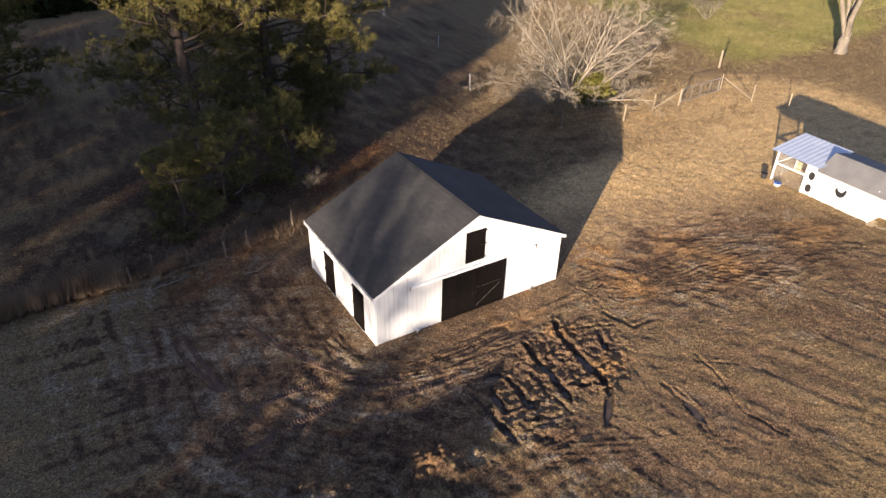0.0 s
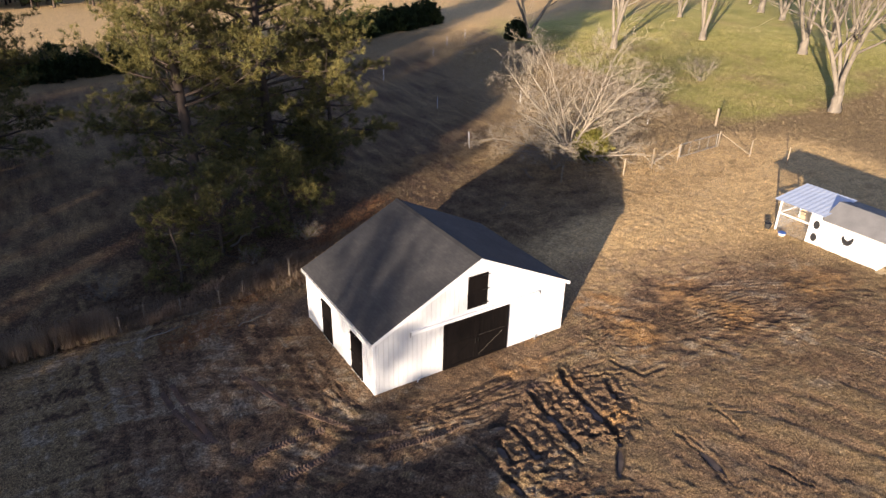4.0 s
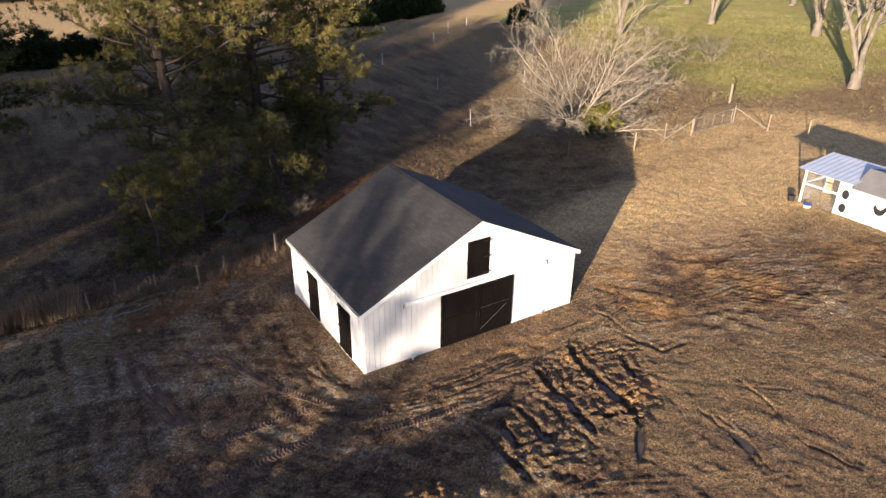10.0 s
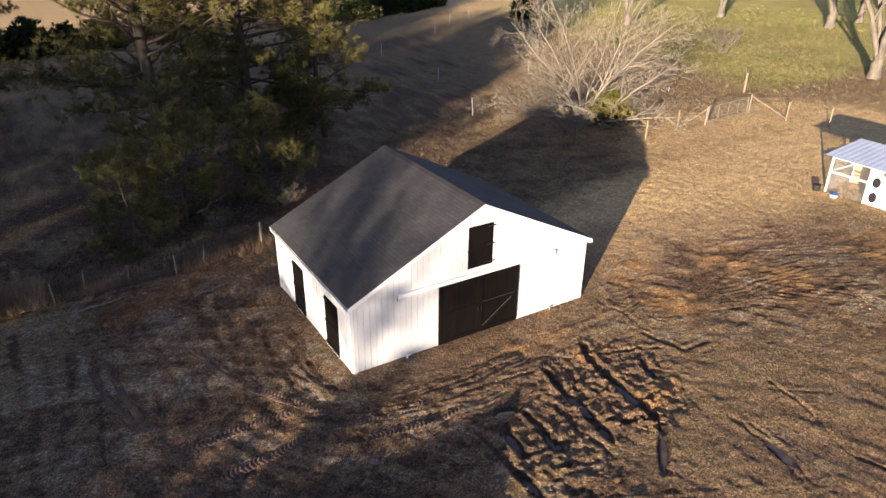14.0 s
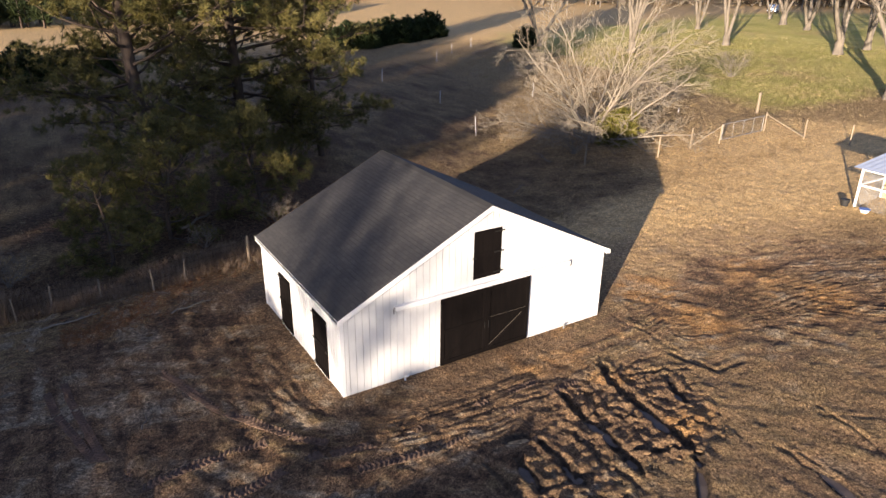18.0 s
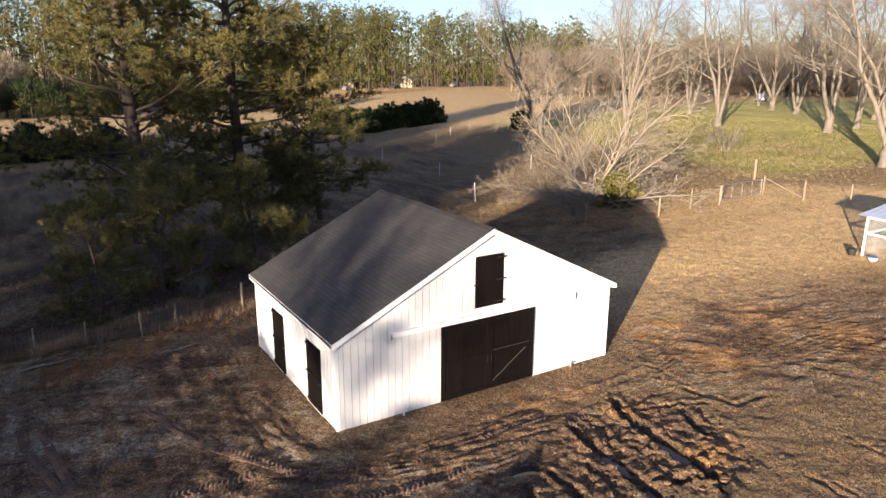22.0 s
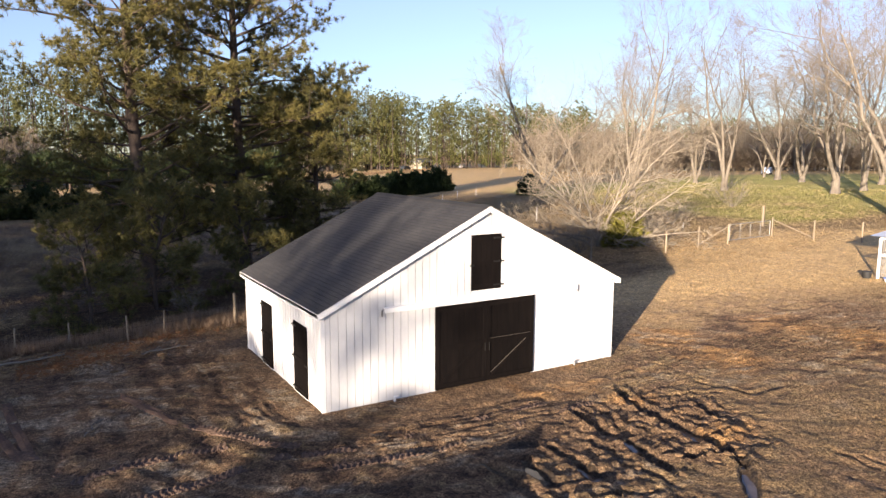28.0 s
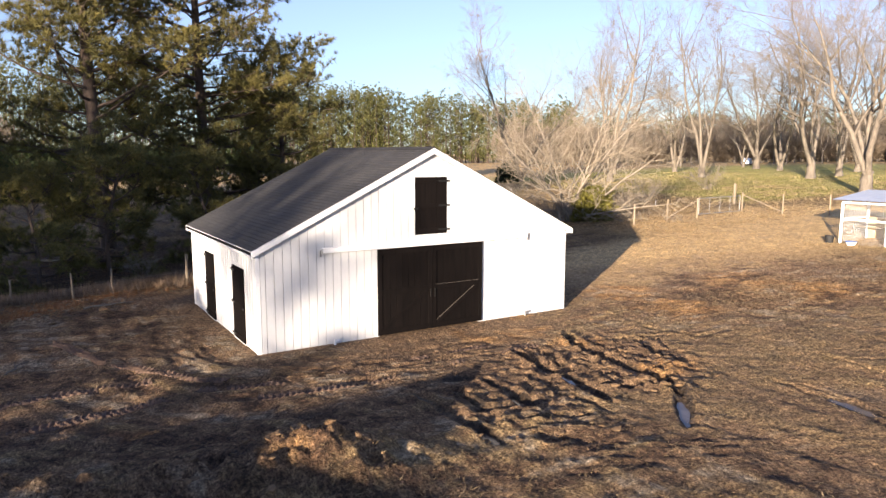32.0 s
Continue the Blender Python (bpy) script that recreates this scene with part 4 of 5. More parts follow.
def hinged_door(a, b, c, d, facing, name, label):
    """A hinged plank door in an opening from a to b, c to d; facing y is the gable, x the side."""
    door = new(name)
    door.parent = barn
    door["label"] = label
    turn = facing == "x"

    def put(bm, nm, mat):
        if turn:
            bmesh.ops.transform(bm, matrix=Matrix(((0, 1, 0, 0), (1, 0, 0, 0), (0, 0, 1, 0), (0, 0, 0, 1))), verts=bm.verts)
            bmesh.ops.reverse_faces(bm, faces=bm.faces)
        return part(nm, bm, mat, door)
    k = max(4, round((b - a) / 0.18))
    w = (b - a) / k
    for i in range(k):
        put(box(bmesh.new(), a + i * w + 0.003, a + (i + 1) * w - 0.003, -0.030, -0.006, c, d), "plank", BLACK)
    for z in (c + 0.12, (c + d) / 2, d - 0.12):
        put(box(bmesh.new(), a + 0.01, b - 0.01, -0.048, -0.032, z - 0.06, z + 0.06, 0.003), "rail", BLACK)
    for z in (c + 0.12, (c + d) / 2, d - 0.12):
        put(box(bmesh.new(), b - 0.30, b + 0.09, -0.058, -0.050, z - 0.025, z + 0.025, 0.002), "hinge", IRON)
    put(box(bmesh.new(), a - 0.06, a + 0.10, -0.060, -0.050, (c + d) / 2 - 0.10, (c + d) / 2 - 0.04, 0.003), "latch", IRON)


hinged_door(*LOFT, "y", "loft_door", "black hinged loft door with iron hinges")
for a, b, c, d in SIDE_DOORS:
    hinged_door(a, b, c + 0.04, d, "x", "side_door", "black hinged plank stall door")
    bm = box(bmesh.new(), -0.03, 0.02, a - 0.02, b + 0.02, -0.1, 0.038)
    part("door_sill", bm, TRIM, barn)


# ---- trees ----
def bare_tree_meshes(seed, height, stems, lean, base_r, kids=(8, 6, 5, 4), bole=1.0, angle=(0.55, 1.05), crook=0.13, lift=0.05, thin=0.008):
    """Meshes of a leafless tree: its trunk with limbs, and its fine twigs."""
    rng = random.Random(seed)
    big, fine = Limbs(), Limbs()

    def grow(p, d, length, r, level):
        segs = (8, 6, 4, 3, 2)[level]
        pts, rad, ways = [p.copy()], [r], [d.copy()]
        for i in range(segs):
            d = (d + Vector((rng.gauss(0, crook), rng.gauss(0, crook), rng.gauss(lift, 0.6 * crook)))).normalized()
            p = p + d * length / segs
            pts.append(p.copy())
            rad.append(max(r * (1 - 0.8 * (i + 1) / segs), thin))
            ways.append(d.copy())
        (big if level < 2 else fine).tube(pts, rad, (8, 6, 4, 3, 3)[level])
        if level >= len(kids):
            return
        for j in range(kids[level]):
            t = 0.22 + 0.78 * (j + rng.random()) / kids[level]
            k = min(int(t * segs), segs - 1)
            o = pts[k].lerp(pts[k + 1], t * segs - k)
            side = Vector((rng.gauss(0, 1), rng.gauss(0, 1), rng.gauss(0.05, 0.6)))
            side = (side - ways[k] * side.dot(ways[k])).normalized()
            nd = (ways[k] + side * rng.uniform(*angle)).normalized()
            grow(o, nd, length * (0.62 - 0.30 * t) * rng.uniform(0.75, 1.3), max(rad[k] * rng.uniform(0.38, 0.62), thin), level + 1)

    w = base_r * (1.0 + 0.22 * stems)
    big.tube([(0, 0, -0.3), (0.02, 0, 0.2), (0.0, 0.05, bole * 0.6), (0, 0, bole * 0.95), (0, 0, bole + 0.4)], [w * 1.5, w * 1.1, w * 0.92, w * 0.85, w * 0.3], 11)
    turn = rng.uniform(0, 6.28)
    for s in range(stems):
        a = turn + 2 * math.pi * (s + rng.random() * 0.5) / stems
        ln = lean * rng.uniform(0.4, 1.3)
        d = Vector((math.cos(a) * ln, math.sin(a) * ln, 1)).normalized()
        p0 = Vector((math.cos(a) * base_r * 0.6 * (stems > 1), math.sin(a) * base_r * 0.6 * (stems > 1), bole - 0.3))
        grow(p0, d, (height - bole) * rng.uniform(0.72, 0.98), base_r * rng.uniform(0.65, 1.0), 0)
    return big.mesh("trunk"), fine.mesh("crown")


def bare_tree(name, meshes, x, y, turn, size, label, group="", dz=0.0):
    t = thing(name, x, y, at_ground(x, y) + dz, label, "tree", group, turn)
    t.scale = (size,) * 3
    a, b = meshes
    for nm, me, mat in (("trunk", a, PALEBARK), ("crown", b, TWIG)):
        if not me.materials:
            me.materials.append(mat)
        ob = new(nm, me)
        ob.parent = t
    return t




def dome_tree_meshes(seed, limbs):
    """A low tree of many crooked limbs that spread from its foot into a round, airy dome."""
    rng = random.Random(seed)
    big, fine = Limbs(), Limbs()

    def grow(p, d, length, r, level, droop):
        segs = (9, 5, 3, 2)[level]
        pts, rad, ways = [p.copy()], [r], [d.copy()]
        for i in range(segs):
            d = (d + Vector((rng.gauss(0, 0.115), rng.gauss(0, 0.115), rng.gauss(droop, 0.075)))).normalized()
            p = p + d * length / segs
            if p.z < 0.35:
                p.z, d.z = 0.35, abs(d.z)
            pts.append(p.copy())
            rad.append(max(r * (1 - 0.85 * (i + 1) / segs), 0.008))
            ways.append(d.copy())
        (big if level < 1 else fine).tube(pts, rad, (7, 5, 3, 3)[level])
        count = (12, 6, 4, 0)[level]
        for j in range(count):
            t = (0.16, 0.2, 0.25)[level] + (0.84, 0.8, 0.75)[level] * (j + rng.random()) / count
            k = min(int(t * segs), segs - 1)
            o = pts[k].lerp(pts[k + 1], t * segs - k)
            side = Vector((rng.gauss(0, 1), rng.gauss(0, 1), rng.gauss(0.0, 0.7)))
            side = (side - ways[k] * side.dot(ways[k])).normalized()
            nd = (ways[k] + side * rng.uniform(0.65, 1.3)).normalized()
            grow(o, nd, length * (0.46 - 0.26 * t if level == 0 else 0.60 - 0.26 * t) * rng.uniform(0.7, 1.3), max(min(rad[k] * 0.55, 0.05), 0.008), level + 1, 0.02)

    order = list(range(limbs))
    rng.shuffle(order)
    for s in range(limbs):
        polar = radians(5 + 70 * (order[s] + 0.5) / limbs)
        a = s * 2.4 + rng.uniform(-0.25, 0.25)
        flat = polar / radians(75)
        d = Vector((math.cos(a) * math.sin(polar), math.sin(a) * math.sin(polar), math.cos(polar)))
        grow(Vector((0.18 * math.cos(a), 0.18 * math.sin(a), -0.15 + 0.9 * rng.random())), d, 10.3 - 3.7 * flat, rng.uniform(0.065, 0.11), 0, 0.03 - 0.06 * flat)
    big.tube([(0, 0, -0.3), (0, 0, 0.3), (0, 0, 1.1)], [0.36, 0.28, 0.12], 10)
    return big.mesh("trunk"), fine.mesh("crown")


YARD = dome_tree_meshes(11, 16)
YARD[0].materials.append(YARDBARK)
YARD[1].materials.append(YARDTWIG)
WALNUT_A = bare_tree_meshes(21, 21.0, 3, 0.34, 0.27, bole=1.5)
WALNUT_B = bare_tree_meshes(22, 21.0, 4, 0.42, 0.29, bole=2.0, crook=0.17)
WALNUT_C = bare_tree_meshes(25, 20.0, 3, 0.55, 0.25, bole=1.0, crook=0.16)
SLIM = bare_tree_meshes(27, 19.0, 2, 0.16, 0.15, kids=(8, 5, 3), bole=3.0, thin=0.013)
DAPPLE = bare_tree_meshes(31, 21.0, 4, 0.24, 0.10, kids=(6, 5, 3), bole=10.5, thin=0.030)
DAPPLE_FULL = bare_tree_meshes(34, 20.0, 4, 0.24, 0.10, kids=(7, 5, 3), bole=11.2, thin=0.034)
bare_tree("bare_tree", YARD, 26.9, 18.2, 20, 1.0, "leafless many-stemmed tree with pale spreading branches", "")
ROW = "leafless trees on the lawn"
for meshes, x, y, turn, size in ((WALNUT_B, 55.4, 13.2, 40, 1.0), (WALNUT_B, 77.2, 30.7, 0, 1.05), (WALNUT_A, 74.6, 44.3, 70, 1.12), (WALNUT_C, 99.5, 48.8, 200, 1.2),
                                 (WALNUT_C, 55.8, 60.0, 130, 1.1), (WALNUT_A, 60.0, 47.0, 250, 1.05), (WALNUT_A, 84.0, 31.0, 10, 1.05), (WALNUT_B, 104.0, 56.0, 300, 1.1), (WALNUT_B, 74.0, 15.0, 120, 1.0),
                                 (WALNUT_A, 98.0, 36.0, 160, 1.05), (WALNUT_C, 88.0, 60.0, 20, 1.0), (WALNUT_A, 76.0, 62.0, 310, 1.0)):
    bare_tree("bare_tree", meshes, x, y, turn, size, "tall leafless tree with pale forked trunk on lawn", ROW)
rng = random.Random(61)
for i in range(36):
    an, r = radians(8 + 43 * ((i * 0.618) % 1)), rng.uniform(128, 190)
    bare_tree("bare_tree", (SLIM, SLIM, WALNUT_C, SLIM, SLIM)[i % 5], r * math.cos(an), r * math.sin(an), i * 77, rng.uniform(0.62, 0.95), "leafless tree at the edge of the far woods", "leafless trees at the wood's edge")


def pine_meshes(seed, height, reach, low, count, tuft=26, blade=0.018, thick=1.35):
    """Meshes of a pine: trunk, limbs and needle clumps at the twigs' ends."""
    rng, nr = random.Random(seed), np.random.RandomState(seed)
    trunk, limbs = Limbs(), Limbs()
    pts, rad = [], []
    for i in range(11):
        f = i / 10
        pts.append(Vector((0.45 * math.sin(f * 3 + seed), 0.4 * math.sin(f * 2.3 + 1.7 * seed), -0.3 + f * (height + 0.3))))
        rad.append(0.34 * height / 20 * (1 - f) ** 0.8 + 0.03)
    trunk.tube(pts, rad, 9)
    spots, ways = [], []
    for i in range(count):
        f = low + (0.99 - low) * (i + rng.random()) / count
        k = f * 10
        a = int(min(k, 9.99))
        p = pts[a].lerp(pts[a + 1], k - a)
        g = (f - low) / (1 - low)
        profile = np.interp(g, [0, 0.12, 0.35, 0.6, 0.85, 1.0], [0.72, 1.0, 1.0, 0.92, 0.68, 0.3])
        ln = reach * profile * rng.uniform(0.5, 1.12)
        an = i * 2.4 + rng.uniform(-0.6, 0.6)
        d = Vector((math.cos(an), math.sin(an), -0.12 + 0.75 * g + rng.uniform(-0.18, 0.18))).normalized()
        q, lp, lr, ld = p.copy(), [p.copy()], [0.026 + 0.013 * ln], [d.copy()]
        for sgm in range(6):
            d = (d + Vector((rng.gauss(0, 0.15), rng.gauss(0, 0.15), rng.gauss(0.05, 0.10)))).normalized()
            q = q + d * ln / 6
            lp.append(q.copy())
            lr.append(lr[0] * (1 - 0.14 * (sgm + 1)))
            ld.append(d.copy())
        limbs.tube(lp, lr, 4)
        n2 = int((3 + ln * 1.9) * thick)
        for j in range(n2):
            t = (0.30 + 0.70 * (j + rng.random()) / n2) * 6 if j else 5.99
            b = int(min(t, 5.99))
            o = lp[b].lerp(lp[b + 1], t - b)
            side = Vector((rng.gauss(0, 1), rng.gauss(0, 1), rng.gauss(0.15, 0.35))).normalized()
            sd = (ld[b] * 0.8 + side).normalized()
            e = o + sd * rng.uniform(0.5, 0.35 + 0.28 * ln)
            e.z += 0.12
            limbs.tube([o, e], [0.018, 0.009], 3)
            for m in range(5):
                u = (1.0, 0.85, 0.7, 0.55, 0.4)[m]
                c = o.lerp(e, u)
                td = (sd + Vector((rng.gauss(0, 0.8), rng.gauss(0, 0.8), rng.gauss(0.35, 0.5)))).normalized()
                tip = c + td * rng.uniform(0.12, 0.42)
                spots.append(tip)
                ways.append((td + Vector((0, 0, 0.35))).normalized())
    tri = tufts(nr, np.array(spots), np.array(ways), tuft, 0.34, blade, 0.80)
    return trunk.mesh("trunk"), limbs.mesh("branchwork"), tri_mesh("foliage", tri)


def pine(meshes, x, y, turn, size, label, group=""):
    t = thing("pine_tree", x, y, at_ground(x, y), label, "tree", group, turn)
    t.scale = (size,) * 3
    for nm, me, mat in zip(("trunk", "branchwork", "foliage"), meshes, (PINEBARK, PINEBARK, NEEDLE)):
        if not me.materials:
            me.materials.append(mat)
        ob = new(nm, me)
        ob.parent = t
    return t


PINE_A = pine_meshes(3, 23.0, 6.4, 0.08, 96)
PINE_B = pine_meshes(8, 22.0, 6.8, 0.07, 96)
PINE_C = pine_meshes(13, 12.0, 4.6, 0.16, 40)
PINES = "pines beside the barn"
LABEL = "tall loblolly pine with open clumps of green needles"
pine(PINE_A, -0.9, 24.2, 0, 1.0, LABEL, PINES)
pine(PINE_B, 5.0, 25.9, 40, 1.0, LABEL, PINES)
pine(PINE_C, 10.3, 26.2, 200, 0.95, "smaller pine beyond the tall pair", PINES)
pine(PINE_B, -12.5, 38.0, 100, 0.9, LABEL, PINES)
pine(PINE_A, -19.0, 33.0, 60, 0.9, LABEL, PINES)
# trees to the south-west, behind the camera's way, whose shade falls on the yard
U, V = SHADE, Vector((-SHADE.y, SHADE.x))
ROWPINE = pine_meshes(29, 10.5, 3.6, 0.04, 50, 4, 0.13, 0.8)
for i in range(22):
    v = -2.2 + 2.5 * i if i < 7 else 15.6 + 3.6 * (i - 7)
    p = U * ((-73 if i < 7 else -84) - 6 * (i % 2) + 1.5 * math.sin(i * 1.9)) + V * v
    pine(ROWPINE, p.x, p.y, i * 67, (0.80 if i < 3 else 0.96 if i < 4 else 1.08 if i < 6 else 1.30 if i < 7 else 1.95) + 0.12 * math.sin(i * 2.7), "pine in the row south-west of the yard", "pines south-west of the yard")
for i in range(8):
    p = U * (-64 + 1.2 * math.sin(i * 2.3)) + V * (-4.0 + 2.2 * i)
    pine(ROWPINE, p.x, p.y, i * 83, (0.72, 0.80, 0.76, 0.72, 0.70, 0.70, 0.72, 0.74)[i], "low pine before the south-west row", "pines south-west of the yard")
for meshes, u, v, turn, size in ((DAPPLE_FULL, -60, -0.4, 15, 0.68), (DAPPLE, -67, 2.4, 75, 0.84)):
    p = U * u + V * v
    bare_tree("bare_tree", meshes, p.x, p.y, turn, size, "tall leafless tree south-west of the yard", "leafless trees south-west of the yard")


# ---- shed south-west of the yard, whose roof corner shades the ground before the barn ----
shed = thing("shed", -21.4, -19.4, 0, "plain weathered shed with a single-pitch roof", "shed", turn=4.6)
bm = slab(bmesh.new(), [(-4.8, -0.2), (0, -0.2), (0, 3.9), (-4.8, 3.45)], -9, 0, "x")
part("wall", bm, POSTWOOD, shed)
bm = slab(bmesh.new(), [(-5.0, 3.44), (0.0, 3.93), (0.0, 4.0), (-5.0, 3.5)], -9.2, 0.2, "x")
part("roof", bm, GREYROOF, shed)


# ---- evergreen hedges and shrubs ----
def shrub_mesh(seed, rx, ry, rz, count, length, width, k=14):
    nr = np.random.RandomState(seed)
    d = unit(nr.normal(size=(count, 3)))
    d[:, 2] = np.abs(d[:, 2])
    r = nr.uniform(0.55, 1.0, (count, 1)) * (0.85 + 0.3 * nr.rand(count, 1))
    c = d * r * np.array([rx, ry, rz])
    return tri_mesh("leaves", tufts(nr, c, unit(d + [0, 0, 0.3]), k, length, width, 0.7))


def shrub(name, x, y, mesh, mat, label, category="shrub", turn=0, size=1.0, group=""):
    t = thing(name, x, y, at_ground(x, y) - 0.05, label, category, group, turn)
    t.scale = (size,) * 3
    if not mesh.materials:
        mesh.materials.append(mat)
    ob = new("leaves", mesh)
    ob.parent = t
    lm = Limbs()
    rng = random.Random(int(x * 7 + y))
    for i in range(7):
        a = rng.uniform(0, 6.28)
        lm.tube([(0, 0, -0.1), (0.3 * math.cos(a), 0.3 * math.sin(a), 0.6), (0.9 * math.cos(a), 0.9 * math.sin(a), 1.5)], [0.05, 0.035, 0.012], 4)
    mesh_object("stems", lm.mesh("stems"), PINEBARK, t)
    return t


HEDGE = shrub_mesh(4, 2.6, 2.2, 3.4, 700, 0.55, 0.10)
for i in range(8):
    f = i / 7
    shrub("evergreen_shrub", 33 + 17 * f, 77 + 2 * f + 0.8 * math.sin(i * 2.1), HEDGE, CEDAR, "dark dense evergreen shrub in a hedge row", "shrub", i * 47, 0.85 + 0.2 * ((i * 37) % 10) / 10, "hedge row")
for i in range(9):
    f = i / 8
    shrub("evergreen_shrub", -28 + 30 * f, 66 + 4 * f, HEDGE, CEDAR, "dark evergreen shrub along the far field", "shrub", i * 71, 0.8 + 0.3 * ((i * 53) % 10) / 10, "field edge shrubs")
BALL = shrub_mesh(6, 1.3, 1.3, 2.2, 350, 0.45, 0.07)
shrub("evergreen_shrub", 54.0, 60.8, BALL, CEDAR, "small dark evergreen shrub below a leafless tree", "shrub", 10, 1.2)
YELLOW = shrub_mesh(9, 1.4, 1.3, 2.2, 420, 0.34, 0.035, 16)
shrub("yellow_green_shrub", 28.2, 17.2, YELLOW, BUSHLEAF, "yellow-green leafy shrub at the foot of a bare tree", "shrub", 0, 1.15)
THICKET = bare_tree_meshes(44, 2.6, 9, 0.9, 0.03, kids=(5, 4, 3), bole=0.15, thin=0.006)
for x, y, s in ((-0.5, 14.6, 0.5), (3.2, 15.6, 0.55), (-8.5, 14.6, 0.6), (55.0, 28.5, 1.2), (39.6, 22.8, 0.9), (29.5, 18.5, 1.1), (24.0, 16.8, 1.0), (30.5, 16.0, 0.8)):
    bare_tree("bare_shrub", THICKET, x, y, x * 31, s, "leafless tangled brush shrub", "brush along the fence")
LOWPINE = pine_meshes(17, 5.0, 2.6, 0.05, 18)
for x, y, s in ((-4.8, 15.2, 0.85), (-1.2, 16.2, 1.0), (2.6, 17.6, 0.9), (7.2, 24.0, 0.8)):
    pine(LOWPINE, x, y, x * 53, s, "young bushy pine below the tall pines", "young pines")


# ---- fences ----
def fence_post(x, y, h, r, label, group, mat=POSTWOOD, parent=None, lean=0.0):
    bm = bmesh.new()
    rod(bm, (0, 0, -0.3), (lean * h, 0.4 * lean * h, h), r, 8, r * 0.9)
    ob = part("fence_post", bm, mat)
    ob.location = (x, y, at_ground(x, y))
    return tagged(ob, label, "fence post", group)


def fence_wires(name, pts, heights, r, label, mesh_step=0.0):
    bm = bmesh.new()
    for (ax, ay), (bx, by) in zip(pts, pts[1:]):
        za, zb = at_ground(ax, ay), at_ground(bx, by)
        for h in heights:
            rod(bm, (ax, ay, za + h), (bx, by, zb + h), r, 3)
        if mesh_step:
            k = int(math.hypot(bx - ax, by - ay) / mesh_step)
            for i in range(1, k):
                f = i / k
                x, y, z = ax + (bx - ax) * f, ay + (by - ay) * f, za + (zb - za) * f
                rod(bm, (x, y, z + heights[0]), (x, y, z + heights[-1]), r, 3)
    return tagged(part(name, bm, IRON), label, "fence wire", kind="stuff")


WEST = [(4.2, 12.4), (0.65, 11.6), (-2.2, 11.0), (-3.5, 10.6), (-5.4, 10.9), (-7.1, 11.4), (-8.3, 10.7), (-11.5, 11.2)]
for i, (x, y) in enumerate(WEST):
    fence_post(x, y, 1.2 if i == 1 else 0.95, 0.065 if i == 1 else 0.035, "round wooden fence post beside the barn", "west fence posts", POSTWOOD, None, 0.04 * (i % 3 - 1))
fence_wires("fence_wire", WEST, (0.15, 0.45, 0.75, 0.98), 0.004, "woven wire strung along wooden posts", 0.16)
EAST = [(22.8, 14.4), (27.3, 12.6), (30.6, 12.85), (33.2, 12.6)]
EAST2 = [(38.6, 13.05), (38.6, 10.0), (39.4, 7.3)]
for line in (EAST, EAST2):
    for x, y in line:
        fence_post(x, y, 1.35, 0.05, "pale wooden fence post by the field gate", "east fence posts", POSTWOOD, None, 0.02)
    fence_wires("fence_wire", line, (0.2, 0.55, 0.9, 1.2), 0.004, "wire strung between gate fence posts")
for a, b in (((30.6, 12.85), (33.2, 12.6)), ((38.6, 10.0), (38.6, 13.05))):
    za, zb = at_ground(*a), at_ground(*b)
    tagged(part("fence_brace", rod(bmesh.new(), (*a, za + 0.15), (*b, zb + 1.2), 0.032, 8), POSTWOOD), "diagonal wooden brace between fence posts", "fence brace", "fence braces")
gate = thing("field_gate", 33.3, 12.62, at_ground(36, 12.8), "grey tubular steel field gate with wire mesh, closed", "gate", turn=4.6)
GL = 5.0
for p, q in (((0.08, 0, 0.15), (GL, 0, 0.15)), ((0.08, 0, 1.2), (GL, 0, 1.2)), ((0.08, 0, 0.15), (0.08, 0, 1.2)), ((GL, 0, 0.15), (GL, 0, 1.2))):
    part("gate_frame", rod(bmesh.new(), p, q, 0.026, 8), STEEL, gate)
for i in (1, 2, 3):
    part("upright", rod(bmesh.new(), (0.08 + (GL - 0.08) * i / 4, 0, 0.15), (0.08 + (GL - 0.08) * i / 4, 0, 1.2), 0.014, 8), STEEL, gate)
bm = bmesh.new()
for i in range(7):
    rod(bm, (0.08, 0.012, 0.25 + 0.14 * i), (GL, 0.012, 0.25 + 0.14 * i), 0.004, 3)
for i in range(33):
    rod(bm, (0.2 + 0.145 * i, 0.012, 0.16), (0.2 + 0.145 * i, 0.012, 1.19), 0.004, 3)
part("wire_panel", bm, IRON, gate)
tagged(fence_post(43.0, 16.8, 1.65, 0.11, "stout pale wooden post standing beyond the gate", ""), "stout pale wooden post standing beyond the gate", "post")
for x, y, h in ((21.8, 25.0, 1.45), (38.5, 20.7, 0.5), (33.4, 33.0, 1.3), (27.0, 50.5, 1.3), (48.0, 65.0, 1.3), (38.0, 57.5, 1.2), (43.0, 62.0, 1.2), (26.0, 37.0, 1.2)):
    fence_post(x, y, h, 0.022, "thin white steel stake in the field", "field stakes", TRIM, None, -0.12 if x == 21.8 else 0.0)


# ---- chicken coop ----
GZ = 0.80
coop = thing("chicken_coop", 28.5, 0.7, GZ, "white chicken coop with grey roof and tin-roofed wire run", "chicken coop")
